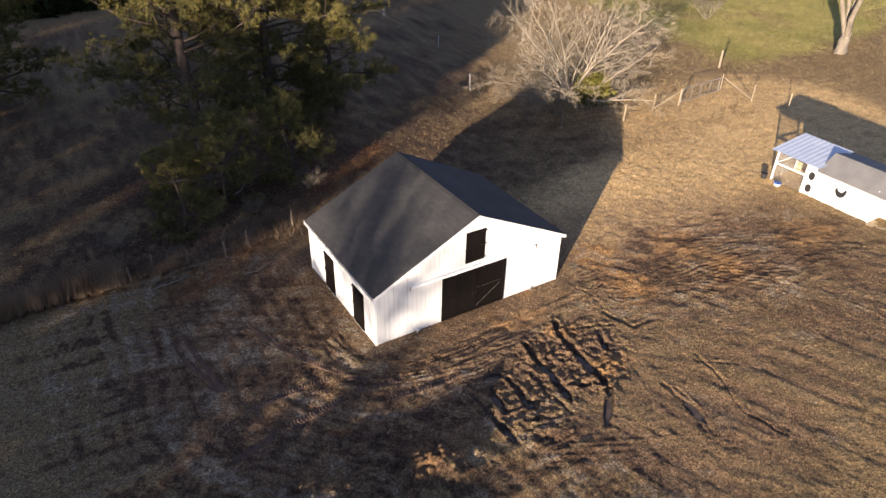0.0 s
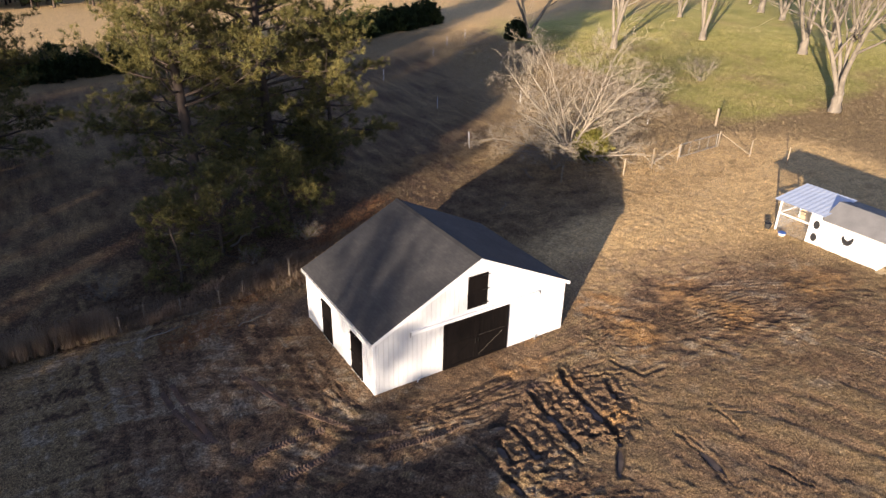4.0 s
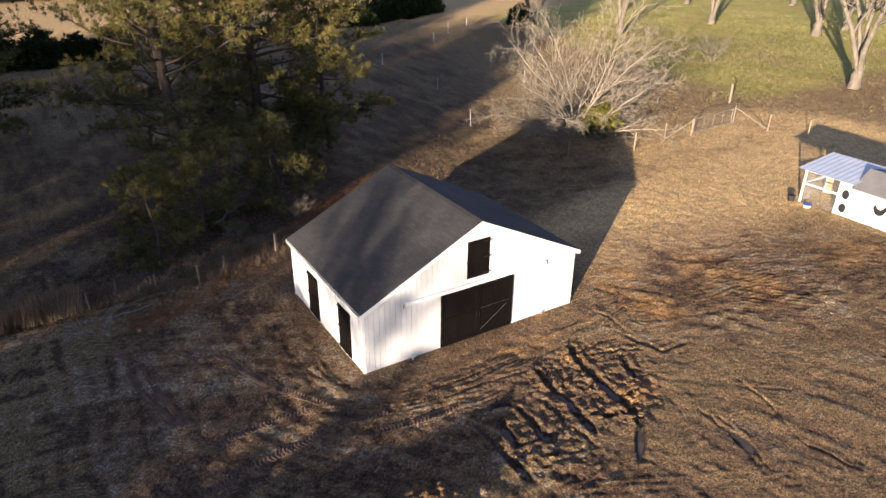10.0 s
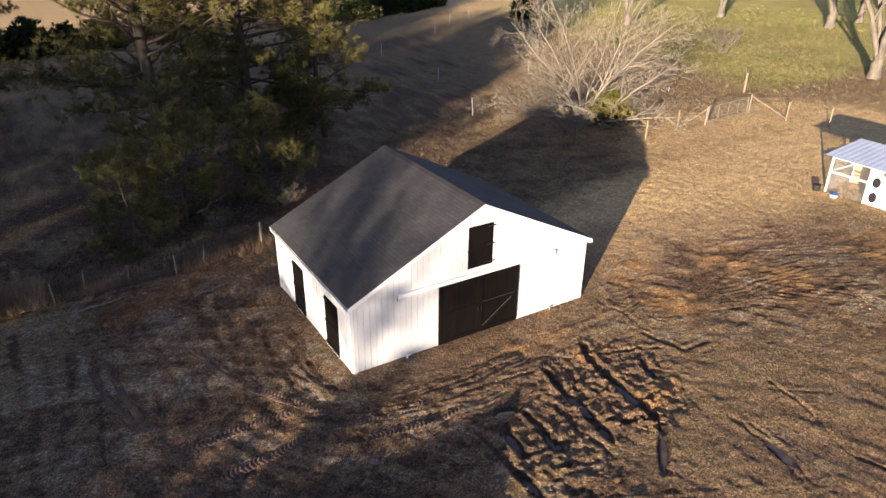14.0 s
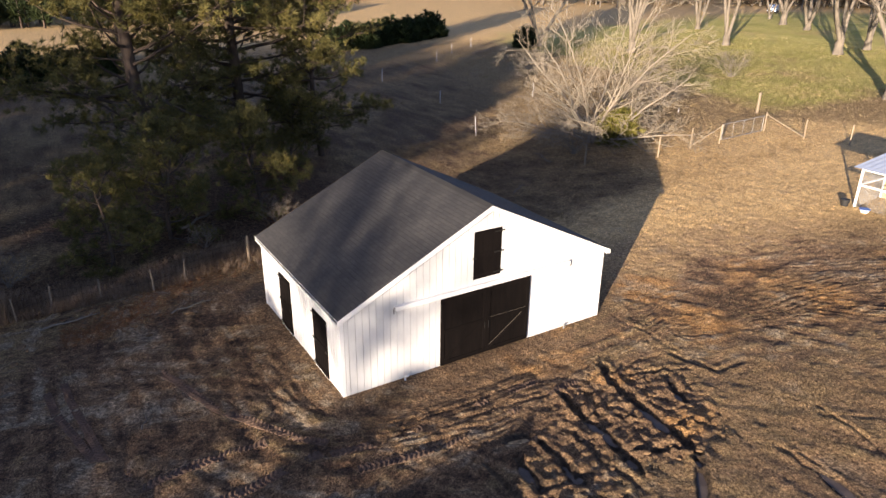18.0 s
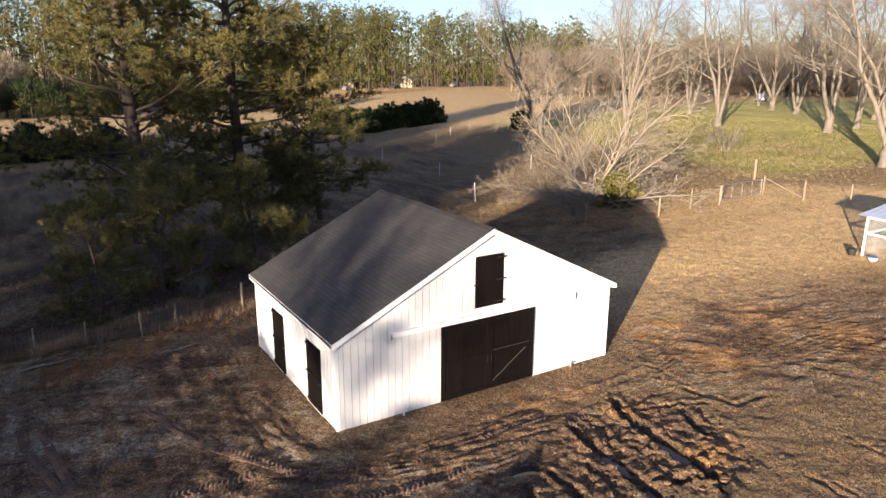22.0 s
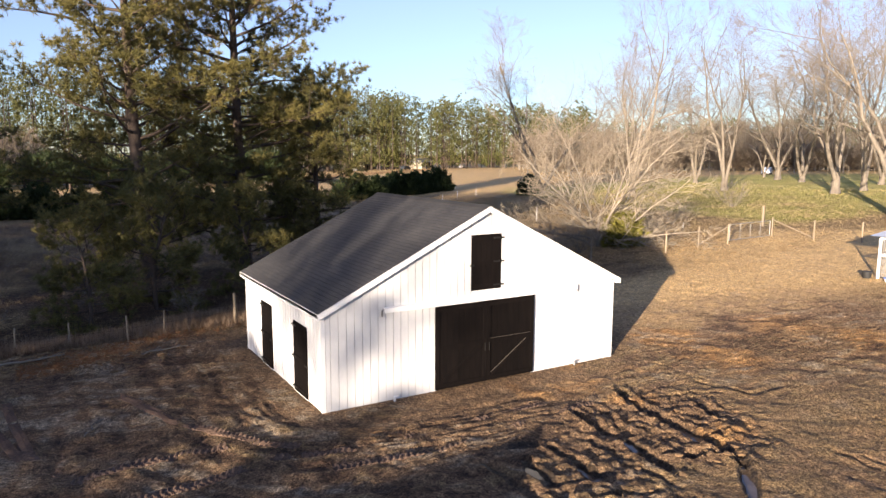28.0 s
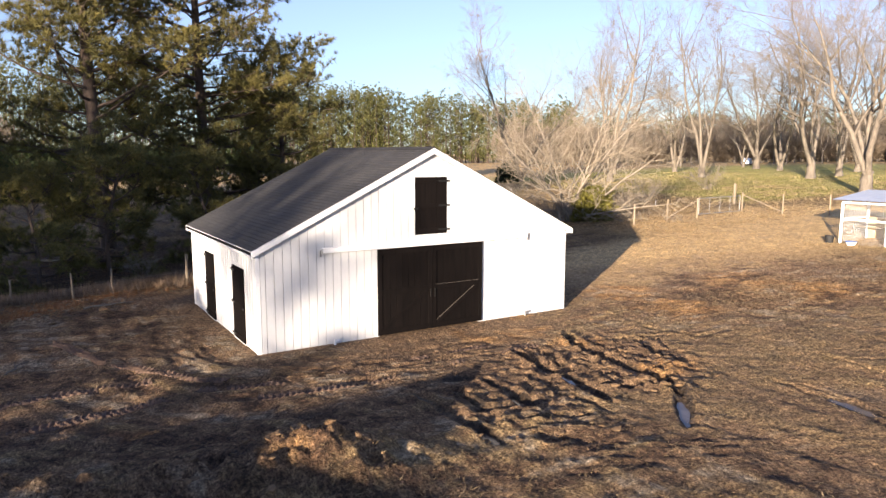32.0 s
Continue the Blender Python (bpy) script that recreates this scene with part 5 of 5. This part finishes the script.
# the run: y from 0 to -2.9, x from 0 to 2.4
for x, y in ((0, 0), (0, -2.05), (0, -2.85), (2.4, 0), (2.4, -2.85)):
    part("run_post", box(bmesh.new(), x - 0.045, x + 0.045, y - 0.045, y + 0.045, -0.3, 2.12 if x == 0 else 2.42), TRIM, coop)
for x, z in ((0, 0.06), (0, 1.30), (0, 2.10), (2.4, 0.06), (2.4, 2.40)):
    part("run_rail", box(bmesh.new(), x - 0.035, x + 0.035, -2.80, -0.05, z - 0.045, z + 0.045), TRIM, coop)
for y in (0.0, -2.85):
    for z0, z1 in ((0.06, 0.06), (1.30, 1.30), (2.10, 2.40)):
        part("run_rail", bar(bmesh.new(), (0.05, y, z0), (2.35, y, z1), 0.07, 0.08), TRIM, coop)
bm = bmesh.new()
for i in range(1, 26):
    rod(bm, (0.0, -0.08 * i, 0.08), (0.0, -0.08 * i, 2.08), 0.004, 3)
for i in range(1, 26):
    rod(bm, (0.0, -0.05, 0.08 + 0.08 * i), (0.0, -2.03, 0.08 + 0.08 * i), 0.004, 3)
for i in range(1, 29):
    rod(bm, (0.08 * i, 0.0, 0.08), (0.08 * i, 0.0, 2.1 + 0.01 * i), 0.004, 3)
part("wire_mesh", bm, STEEL, coop)
bm = bmesh.new()
cols = 40
vs = []
for i in range(cols + 1):
    y = 0.25 - 3.25 * i / cols
    z = 0.006 * math.cos(i * math.pi / 2)
    vs.append([bm.verts.new((x, y, 2.24 + (x + 0.5) * 0.115 + z + dz)) for dz in (0, -0.006) for x in (-0.5, 2.75)])
for a, b in zip(vs, vs[1:]):
    bm.faces.new((a[0], a[1], b[1], b[0]))
    bm.faces.new((a[2], b[2], b[3], a[3]))
part("run_roof", bm, TIN, coop, "corrugated pale blue tin roof")
part("nest_panel", box(bmesh.new(), -0.03, -0.008, -2.78, -2.12, 0.10, 2.05), TRIM, coop, "white panel with two dark cut-outs")
for z in (0.62, 1.42):
    bm = bmesh.new()
    slab(bm, [(-2.45 + 0.20 * math.cos(a * math.pi / 8), z + 0.27 * math.sin(a * math.pi / 8)) for a in range(16)], -0.040, -0.032, "x")
    part("cut_out", bm, DARKSIGN, coop)
part("perch", rod(bmesh.new(), (1.2, -0.1, 0.9), (1.2, -2.7, 0.9), 0.03), POSTWOOD, coop)
part("feeder", rod(bmesh.new(), (1.0, -1.9, 0.0), (1.0, -1.9, 0.45), 0.17, 14, 0.14), STEEL, coop, "galvanised poultry feeder")
part("back_panel", box(bmesh.new(), 2.36, 2.39, -2.8, -0.05, 0.1, 1.3), PLY, coop)
# the house: y from -2.95 to -9.3, x from 0 to 3.0
HY0, HY1, HX = -9.3, -2.93, 3.0
ROOFX, ROOFZ, EZ = 1.05, 2.80, 2.18
body = part("house_wall", box(bmesh.new(), 0.0, 0.05, -6.35, HY1, -0.2, EZ), WHITE, coop)
part("house_wall", box(bmesh.new(), 0.0, 0.05, HY0, -7.65, -0.2, EZ), WHITE, coop)
part("house_wall", box(bmesh.new(), 0.0, 0.05, -7.65, -6.35, 1.95, EZ), WHITE, coop)
part("house_wall", box(bmesh.new(), HX - 0.05, HX, HY0, HY1, -0.2, EZ), WHITE, coop)
part("house_wall", box(bmesh.new(), 1.2, 1.25, -7.65, -6.35, -0.2, EZ), WHITE, coop)
for y0, y1 in ((HY0, HY0 + 0.05), (HY1 - 0.05, HY1), (-7.70, -7.65), (-6.35, -6.30)):
    full = y0 in (HY0,) or y1 in (HY1,)
    bm = bmesh.new()
    if full:
        slab(bm, [(0.05, -0.2), (HX - 0.05, -0.2), (HX - 0.05, EZ + 0.16), (ROOFX, ROOFZ - 0.06), (0.05, EZ)], y0, y1)
    else:
        box(bm, 0.05, 1.2, y0, y1, -0.2, EZ)
    part("house_wall", bm, WHITE, coop)
part("porch_floor", box(bmesh.new(), -0.25, 1.2, -7.64, -6.36, 0.10, 0.18), PLY, coop, "bare plywood porch floor")
part("porch_post", box(bmesh.new(), -0.06, 0.03, -7.72, -7.64, -0.2, EZ), TRIM, coop)
part("porch_post", box(bmesh.new(), -0.06, 0.03, -6.37, -6.29, -0.2, EZ), TRIM, coop)
for a, b in ((-0.32, ROOFX), (HX + 0.30, ROOFX)):
    za = ROOFZ - abs(a - ROOFX) * ((ROOFZ - EZ) / ROOFX if a < 0 else 0.20)
    bm = slab(bmesh.new(), [(a, za), (b, ROOFZ + 0.04), (b, ROOFZ - 0.01), (a, za - 0.05)], HY0 - 0.2, HY1 + 0.12)
    roof = part("house_roof", bm, GREYROOF, coop)
    for i in range(28 if a > 0 else 0):
        y = HY0 - 0.15 + (HY1 - HY0 + 0.2) * i / 27
        part("roof_rib", bar(bmesh.new(), (a, y, za + 0.008), (b, y, ROOFZ + 0.048), 0.03, 0.02), GREYROOF, roof)
sign = bmesh.new()
outline = [(-0.34, 0.10), (-0.26, 0.30), (-0.15, 0.12), (0.05, 0.06), (0.18, 0.20), (0.26, 0.34), (0.36, 0.26), (0.33, 0.05), (0.22, -0.16), (0.05, -0.26), (-0.12, -0.24), (-0.26, -0.08)]
slab(sign, [(-4.35 - y, 1.12 + z) for y, z in outline], -0.03, -0.008, "x")
part("wall_plaque", sign, DARKSIGN, coop, "dark cut-out plaque on the white wall")
part("base_board", box(bmesh.new(), -0.03, -0.004, -6.28, HY1, -0.1, 0.14), TRIM, coop)
bm = bmesh.new()
bmesh.ops.create_cone(bm, cap_ends=True, segments=18, radius1=0.17, radius2=0.22, depth=0.34, matrix=Matrix.Translation((0, 0, 0.17)))
bucket = part("bucket", bm, RUBBER)
bucket.location = (28.2, 1.05, at_ground(28.2, 1.05))
tagged(bucket, "black rubber bucket standing beside the coop", "bucket")
bm = bmesh.new()
bmesh.ops.create_cone(bm, cap_ends=True, segments=18, radius1=0.16, radius2=0.24, depth=0.18, matrix=Matrix.Translation((0, 0, 0.09)))
bowl = part("water_bowl", bm, TRIM)
bowl.location = (28.05, -0.05, at_ground(28.05, -0.05))
tagged(bowl, "white and blue water bowl before the coop", "bowl")
part("rim", rod(bmesh.new(), (0, 0, 0.17), (0, 0, 0.20), 0.25, 18), BLUE, bowl)


# ---- distance: woods, houses ----
def far_woods(name, spots, mat, label, h0, h1, round_top, trunk_mat, taller=0.0):
    """Many far trees in one mesh; pines are built of clumps round a tall stem, leafless ones of thin sprays."""
    nr = np.random.RandomState(len(spots))
    tri, lm = [], Limbs()
    floor = land([p[0] for p in spots], [p[1] for p in spots])
    for (x, y), z0 in zip(spots, floor):
        h = nr.uniform(h0, h1) + taller * min(max(0.0, math.degrees(math.atan2(y, x)) - 48), 22)
        if round_top:
            k = 40
            f = nr.uniform(0, 1, k)
            w = 0.30 * h * np.sqrt(np.clip(1 - (2 * f - 1) ** 2, 0.05, 1))
            a, r = nr.uniform(0, 6.28, k), np.sqrt(nr.uniform(0.2, 1, k))
            c = np.stack([x + w * r * np.cos(a), y + w * r * np.sin(a), z0 + h * (0.12 + 0.80 * f)], -1)
            out = unit(np.stack([np.cos(a) * 0.6, np.sin(a) * 0.6, 1.0 + 0 * a], -1))
            tri.append(tufts(nr, c, out, 9, 2.3, 0.07, 0.6))
        else:
            n, k = int(0.95 * h), 6
            f = (np.arange(n) + nr.rand(n)) / n
            w = 0.17 * h * np.interp(f, [0, 0.3, 0.7, 1.0], [0.8, 1.0, 0.75, 0.15])
            a = nr.uniform(0, 6.28, n)
            lump = np.stack([x + w * np.cos(a), y + w * np.sin(a), z0 + h * (0.06 + 0.92 * f)], -1)
            c = np.repeat(lump, k, 0) + nr.normal(size=(n * k, 3)) * [0.95, 0.95, 0.6]
            tri.append(tufts(nr, c, unit(nr.normal(size=c.shape) * [1, 1, 0.5] + [0, 0, 0.6]), 6, 0.85, 0.15, 0.7))
        lm.tube([(x, y, z0 - 0.5), (x, y, z0 + h * 0.85)], [0.24, 0.06], 4)
    ob = tagged(mesh_object(name, tri_mesh(name, np.concatenate(tri)), mat), label, "woods", kind="stuff")
    mesh_object("trunks", lm.mesh("trunks"), trunk_mat, ob)
    return ob


def band(seed, count, a0, a1, r0, r1):
    """Places in a ring round the yard, angles in degrees from the x axis."""
    nr = np.random.RandomState(seed)
    a, r = np.radians(nr.uniform(a0, a1, count)), nr.uniform(r0, r1, count)
    return list(zip(r * np.cos(a), r * np.sin(a)))


far_woods("far_pine_woods", band(1, 290, 46, 76, 240, 280) + band(2, 110, 76, 106, 200, 270), FARPINE, "sunlit pine woods beyond the field", 18, 24, False, PINEBARK, 0.45)
far_woods("far_pine_woods", band(3, 240, 6, 50, 270, 340), FARPINE, "distant pine woods above the bare trees", 16, 22, False, PINEBARK)
far_woods("far_bare_woods", band(4, 300, 2, 52, 180, 250) + band(5, 80, 92, 112, 130, 200), FARBARE, "leafless brown woods beyond the lawn", 9, 13.5, True, PALEBARK)
far_woods("far_bare_woods", band(6, 120, -30, 4, 130, 220), FARBARE, "leafless brown woods east of the yard", 10, 15, True, PALEBARK)
far_woods("far_brush", band(7, 150, 72, 114, 125, 165), CEDAR, "dark evergreen brush along the far field", 4, 7, True, PINEBARK)
far_woods("far_brush", band(8, 170, 3, 50, 160, 172), FARBARE, "brown leafless brush below the far woods", 3, 6, True, PALEBARK)


def far_house(x, y, turn, w, d, h, wall, label):
    t = thing("house", x, y, at_ground(x, y), label, "house", "far houses", turn)
    part("wall", box(bmesh.new(), -w / 2, w / 2, -d / 2, d / 2, -0.5, h), wall, t)
    bm = slab(bmesh.new(), [(-d / 2 - 0.4, h), (0, h + d * 0.28), (d / 2 + 0.4, h)], -w / 2 - 0.3, w / 2 + 0.3, "x")
    part("roof", bm, GREYROOF, t)
    for i in range(4):
        xx = -w / 2 + w * (i + 0.7) / 4.4
        win = part("window" if i != 1 else "door", box(bmesh.new(), xx - 0.5, xx + 0.5, -d / 2 - 0.04, -d / 2 - 0.005, 0.9 if i != 1 else 0.0, 2.2), GLASS_DARK, t)
    return t


far_house(126, 221, 28, 9, 6, 2.4, BRICKRED, "low cream house at the edge of pine woods")
far_house(108, 236, 28, 6, 5, 2.0, BRICKRED, "low pale house at the edge of pine woods")
far_house(150, 54, 116, 5, 5, 2.3, REDWALL, "red-brown house beyond the lawn trees")
for x, y, mat, lab in ((111, 206, GLASS_DARK, "dark parked car near the far houses"), (134, 203, GREYROOF, "grey parked car near the far houses"), (97, 216, GREYROOF, "grey parked van near the far houses"), (126, 73, TIN, "silver parked car beyond the lawn")):
    car = thing("car", x, y, at_ground(x, y), lab, "car", "far parked cars", 28)
    bm = slab(bmesh.new(), [(-2.2, 0.35), (2.2, 0.35), (2.2, 0.9), (1.2, 1.0), (0.6, 1.5), (-1.3, 1.5), (-2.1, 0.95)], -0.85, 0.85)
    part("body", bm, mat, car)
    for wx in (-1.4, 1.4):
        for wy in (-0.8, 0.8):
            part("wheel", rod(bmesh.new(), (wx, wy - 0.1, 0.33), (wx, wy + 0.1, 0.33), 0.33, 12), RUBBER, car)


# ---- grass, reeds, leaves, clods ----
def scatter(name, x, y, mat, label, k, length, width, spread, lean=(0, 0, 1), category="grass", rise=1.0):
    nr = np.random.RandomState(len(x))
    c = np.stack([x, y, land(x, y) - 0.01], -1)
    w = np.tile(np.array(lean, float), (len(x), 1))
    t = tufts(nr, c, unit(w), k, length, width, spread, rise)
    return tagged(mesh_object(name, tri_mesh(name, t), mat), label, category, kind="stuff")


nr = np.random.RandomState(77)


def sow(count, x0, x1, y0, y1, keep):
    x, y = nr.uniform(x0, x1, count), nr.uniform(y0, y1, count)
    inside = (x > -0.2) & (x < W + 0.2) & (y > -0.25) & (y < D + 0.2)
    ok = (nr.rand(count) < keep(x, y)) & ~inside
    return x[ok], y[ok]


patch = lambda x, y: smooth(-0.1, 0.45, fbm(x, y, 3.0, 3, 211))
x, y = sow(180000, -14, 31, -17, 11, lambda x, y: (0.25 + 0.75 * patch(x, y)) * (1 - 0.85 * np.clip(mud_zone(x, y), 0, 1)) * np.maximum(0.10 + 0.9 * smooth(5, 13, np.hypot(x - 3, y - 1)), 0.6 * smooth(-1.5, -5, x)))
scatter("dry_grass", x, y, STRAW, "short dry trampled grass tufts on the yard", 3, 0.11, 0.005, 1.3, rise=0.30)
x, y = sow(24000, -16, 62, 11, 60, lambda x, y: 0.35 + 0.65 * patch(x, y))
scatter("dry_grass", x, y, STRAW, "dry field grass tufts behind the barn", 5, 0.26, 0.012, 1.0, rise=0.5)
x, y = sow(5200, -12, 6, 10.6, 14.0, lambda x, y: 0.3 + 0.7 * patch(x, y))
scatter("dry_grass", x, y, REED, "rust-coloured dry weeds along the fence", 8, 0.40, 0.014, 0.55)
x, y = sow(1500, -15.5, -8.6, 10.4, 11.9, lambda x, y: 0.4 + 0.6 * patch(x, y))
scatter("dry_reeds", x, y, REED, "tall rust-coloured dry reeds by the ditch", 9, 1.25, 0.018, 0.16, category="reeds")
x, y = sow(20000, 36, 90, 8, 60, lambda x, y: 0.4 + 0.6 * patch(x, y))
scatter("fallen_leaves", x, y, LEAFLITTER, "fallen tan leaves scattered over the lawn", 2, 0.15, 0.05, 2.0, category="leaves", rise=0.2)
x, y = sow(9000, 14, 40, 8, 26, lambda x, y: 0.3 + 0.7 * patch(x, y))
scatter("dry_grass", x, y, STRAW, "dry tangled grass by the gate and bare tree", 6, 0.26, 0.010, 1.0, rise=0.5)

edge = [(9.5, 18.6), (5.1, 15.3), (1.4, 11.9), (-1.2, 10.4), (-4.4, 9.1), (-6.5, 8.4)]
x, y = sow(60000, -7, 11, 7.5, 20, lambda x, y: np.exp(-(to_line(x, y, edge)[0] / 0.95) ** 2) * (0.25 + 0.75 * patch(x, y)))
scatter("pine_straw", x, y, RUST, "rust-coloured fallen pine straw below the fence", 4, 0.16, 0.012, 1.2, category="straw", rise=0.35)

# clay clods beside the ruts
clod_meshes = []
for s in range(6):
    bm = bmesh.new()
    bmesh.ops.create_icosphere(bm, subdivisions=1, radius=0.5)
    rng = random.Random(s)
    for v in bm.verts:
        v.co = Vector((v.co.x * rng.uniform(0.7, 1.3), v.co.y * rng.uniform(0.7, 1.3), v.co.z * rng.uniform(0.3, 0.6)))
    me = bpy.data.meshes.new("clay_clod")
    bm.to_mesh(me)
    bm.free()
    me.materials.append(CLOD)
    clod_meshes.append(me)
rng = random.Random(19)
made = 0
while made < 290:
    if made < 140:
        x, y = rng.uniform(1.5, 12), rng.uniform(-9.5, -1.5)
        if rng.random() > float(mud_zone(np.array(x), np.array(y))):
            continue
    elif made > 250:
        x = rng.uniform(-9.0, -2.0)
        y = 8.4 + 0.25 * (x + 5) + rng.gauss(0, 1.1)
    else:
        x = rng.uniform(-7.5, -0.3)
        y = -7.0 - 0.15 * (x + 3) + rng.gauss(0, 0.7)
    s = rng.choice((0.07, 0.09, 0.12, 0.15, 0.19)) * rng.uniform(0.8, 1.3) * (1.7 if made > 250 else 1.0)
    ob = new("clay_clod", rng.choice(clod_meshes))
    ob.location, ob.rotation_euler, ob.scale = (x, y, at_ground(x, y) + 0.02 * s), (rng.uniform(-0.3, 0.3), rng.uniform(-0.3, 0.3), rng.uniform(0, 6.28)), (s, s, s)
    tagged(ob, "lump of orange clay thrown up beside the ruts", "clod", "clay clods")
    made += 1


# ---- small things on the ground ----
def fallen_branch(x, y, turn, length, r, label):
    lm, rng = Limbs(), random.Random(int(abs(x * 31 + y * 17)))
    pts = [(length * i / 5 - length / 2, rng.gauss(0, 0.05) * length, r * 0.8 + rng.uniform(0, 0.03)) for i in range(6)]
    lm.tube(pts, [r * (1 - 0.12 * i) for i in range(6)], 7)
    for i in (2, 3, 4):
        q = Vector(pts[i])
        lm.tube([q, q + Vector((0.16 * length, rng.choice((-1, 1)) * 0.12 * length, 0.05))], [r * 0.45, r * 0.15], 5)
    ob = mesh_object("fallen_branch", lm.mesh("fallen_branch"), TWIG)
    ob.location, ob.rotation_euler = (x, y, at_ground(x, y)), (0, 0, radians(turn))
    return tagged(ob, label, "branch", "fallen branches")


for x, y, turn, length, r in ((-5.3, 1.9, 60, 1.1, 0.025), (-9.3, 5.2, 20, 1.4, 0.03), (-2.6, 8.3, 15, 1.6, 0.04),
                              (-6.6, 9.4, 5, 2.0, 0.05), (17.0, 13.5, 30, 1.8, 0.04), (22.0, 17.5, 70, 2.4, 0.05), (0.2, 18.0, 35, 3.2, 0.07), (-3.0, 20.0, -20, 2.8, 0.06)):
    fallen_branch(x, y, turn, length, r, "bare fallen branch lying on the ground")
x, y = 18.9 + nr.normal(0, 0.42, 46), -6.8 + nr.normal(0, 0.20, 46)
scatter("paper_scraps", x, y, PLY, "small torn pale scraps scattered on the ground", 2, 0.11, 0.035, 1.5, category="scraps", rise=0.15)
for x, lab in ((2.05, "short white pipe stub at the barn's foot"), (8.6, "short grey pipe stub at the barn's foot")):
    bm = rod(bmesh.new(), (0, 0, -0.15), (0, 0, 0.14), 0.035, 10)
    rod(bm, (0, -0.001, 0.12), (0.12, -0.001, 0.12), 0.03, 10)
    stub = part("pipe_stub", bm, TRIM if x < 5 else STEEL)
    stub.location = (x, -0.16, at_ground(x, -0.16))
    tagged(stub, lab, "pipe", "pipe stubs")

# gravel road beyond the field
bm = bmesh.new()
line = [(-260, 118), (-120, 132), (-40, 145), (10, 152), (50, 160)]
rows = []
for i in range(41):
    f = i / 40 * 4
    k = min(int(f), 3)
    x, y = (line[k][j] + (line[k + 1][j] - line[k][j]) * (f - k) for j in (0, 1))
    rows.append([bm.verts.new((x, y + o, at_ground(x, y + o) + 0.22 - 0.02 * abs(o))) for o in (-4, 0, 4)])
for a, b in zip(rows, rows[1:]):
    for j in (0, 1):
        bm.faces.new((a[j], b[j], b[j + 1], a[j + 1]))
ROADMAT = surface("pale_gravel", (0.30, 0.27, 0.24), (0.46, 0.43, 0.39), 0.4, 8, 0.9, 0.3)
tagged(part("road", bm, ROADMAT), "pale gravel road beyond the far field", "road", kind="structure")


# ---- tyre tracks with lug prints ----
TRACKSOIL = surface("pressed_red_brown_soil", (0.04, 0.025, 0.019), (0.17, 0.108, 0.072), 2.2, 16, 0.95, 0.6)


def tyre_track(pts, width, lie):
    """A strip of pressed soil with slanted lug prints, sunk in at its edges."""
    vs, fs, along = [], [], 0.0
    cross = 9
    for (ax, ay), (bx, by) in zip(pts, pts[1:]):
        ln = math.hypot(bx - ax, by - ay)
        n = int(ln / 0.035)
        i = np.arange(n)[:, None]
        o = np.linspace(-0.5, 0.5, cross)[None, :]
        f = i / n
        x = ax + (bx - ax) * f - (by - ay) / ln * o * width
        y = ay + (by - ay) * f + (bx - ax) / ln * o * width
        wob = 0.06 * fbm(along + f * ln + 0 * o, 0 * o + ax + 0 * f, 1.5, 2, 301)
        x, y = x + wob, y + wob
        lug = np.sin((along + f * ln + np.abs(o) * 0.5 * width) * 2 * math.pi / 0.14)
        z = land(x, y) + lie + 0.017 * np.clip(lug * 1.6, -1, 1) * (np.abs(o) < 0.45) - 0.09 * (np.abs(o) > 0.45) + 0.02 * fbm(x, y, 0.2, 2, 303)
        z = z - 0.10 * smooth(0.22, 0.5, fbm(x, y, 1.1, 2, 305))
        vs.append(np.stack([x, y, z], -1).reshape(-1, 3))
        along += ln
    v = np.concatenate(vs)
    rows = len(v) // cross
    for r in range(rows - 1):
        for c in range(cross - 1):
            k = r * cross + c
            fs.append((k, k + 1, k + cross + 1, k + cross))
    ob = mesh_object("tyre_track", raw_mesh("tyre_track", v.tolist(), fs), TRACKSOIL)
    return tagged(ob, "pressed tyre track with lug prints in the soil", "tyre track", "tyre tracks", "structure")


def bent(pts, k=3):
    """The same line with rounded corners."""
    for _ in range(k):
        out = [pts[0]]
        for (ax, ay), (bx, by) in zip(pts, pts[1:]):
            out += [(ax * 0.75 + bx * 0.25, ay * 0.75 + by * 0.25), (ax * 0.25 + bx * 0.75, ay * 0.25 + by * 0.75)]
        pts = out + [pts[-1]]
    return pts[::2] + [pts[-1]]


for pts, width in (([(-1.6, -2.1), (-3.7, -2.4), (-5.5, -2.6), (-7.6, -3.3)], 0.40), ([(-2.7, -0.9), (-4.4, -0.9), (-6.1, -1.0), (-7.3, -1.4)], 0.40), ([(-7.7, 4.8), (-7.2, 1.9), (-6.5, -0.2)], 0.30),
                   ([(-7.2, 5.1), (-6.7, 0.8), (-6.1, -0.7)], 0.30), ([(-4.5, 4.4), (-3.7, 1.8), (-2.4, -0.7), (-1.2, -1.9)], 0.36), ([(-1.4, -2.3), (0.6, -2.6), (3.0, -2.5), (5.6, -2.3)], 0.36),
                   ([(-1.0, -3.2), (1.2, -3.6), (3.4, -3.3), (6.8, -2.9)], 0.36)):
    tyre_track(bent(pts), width, 0.022)
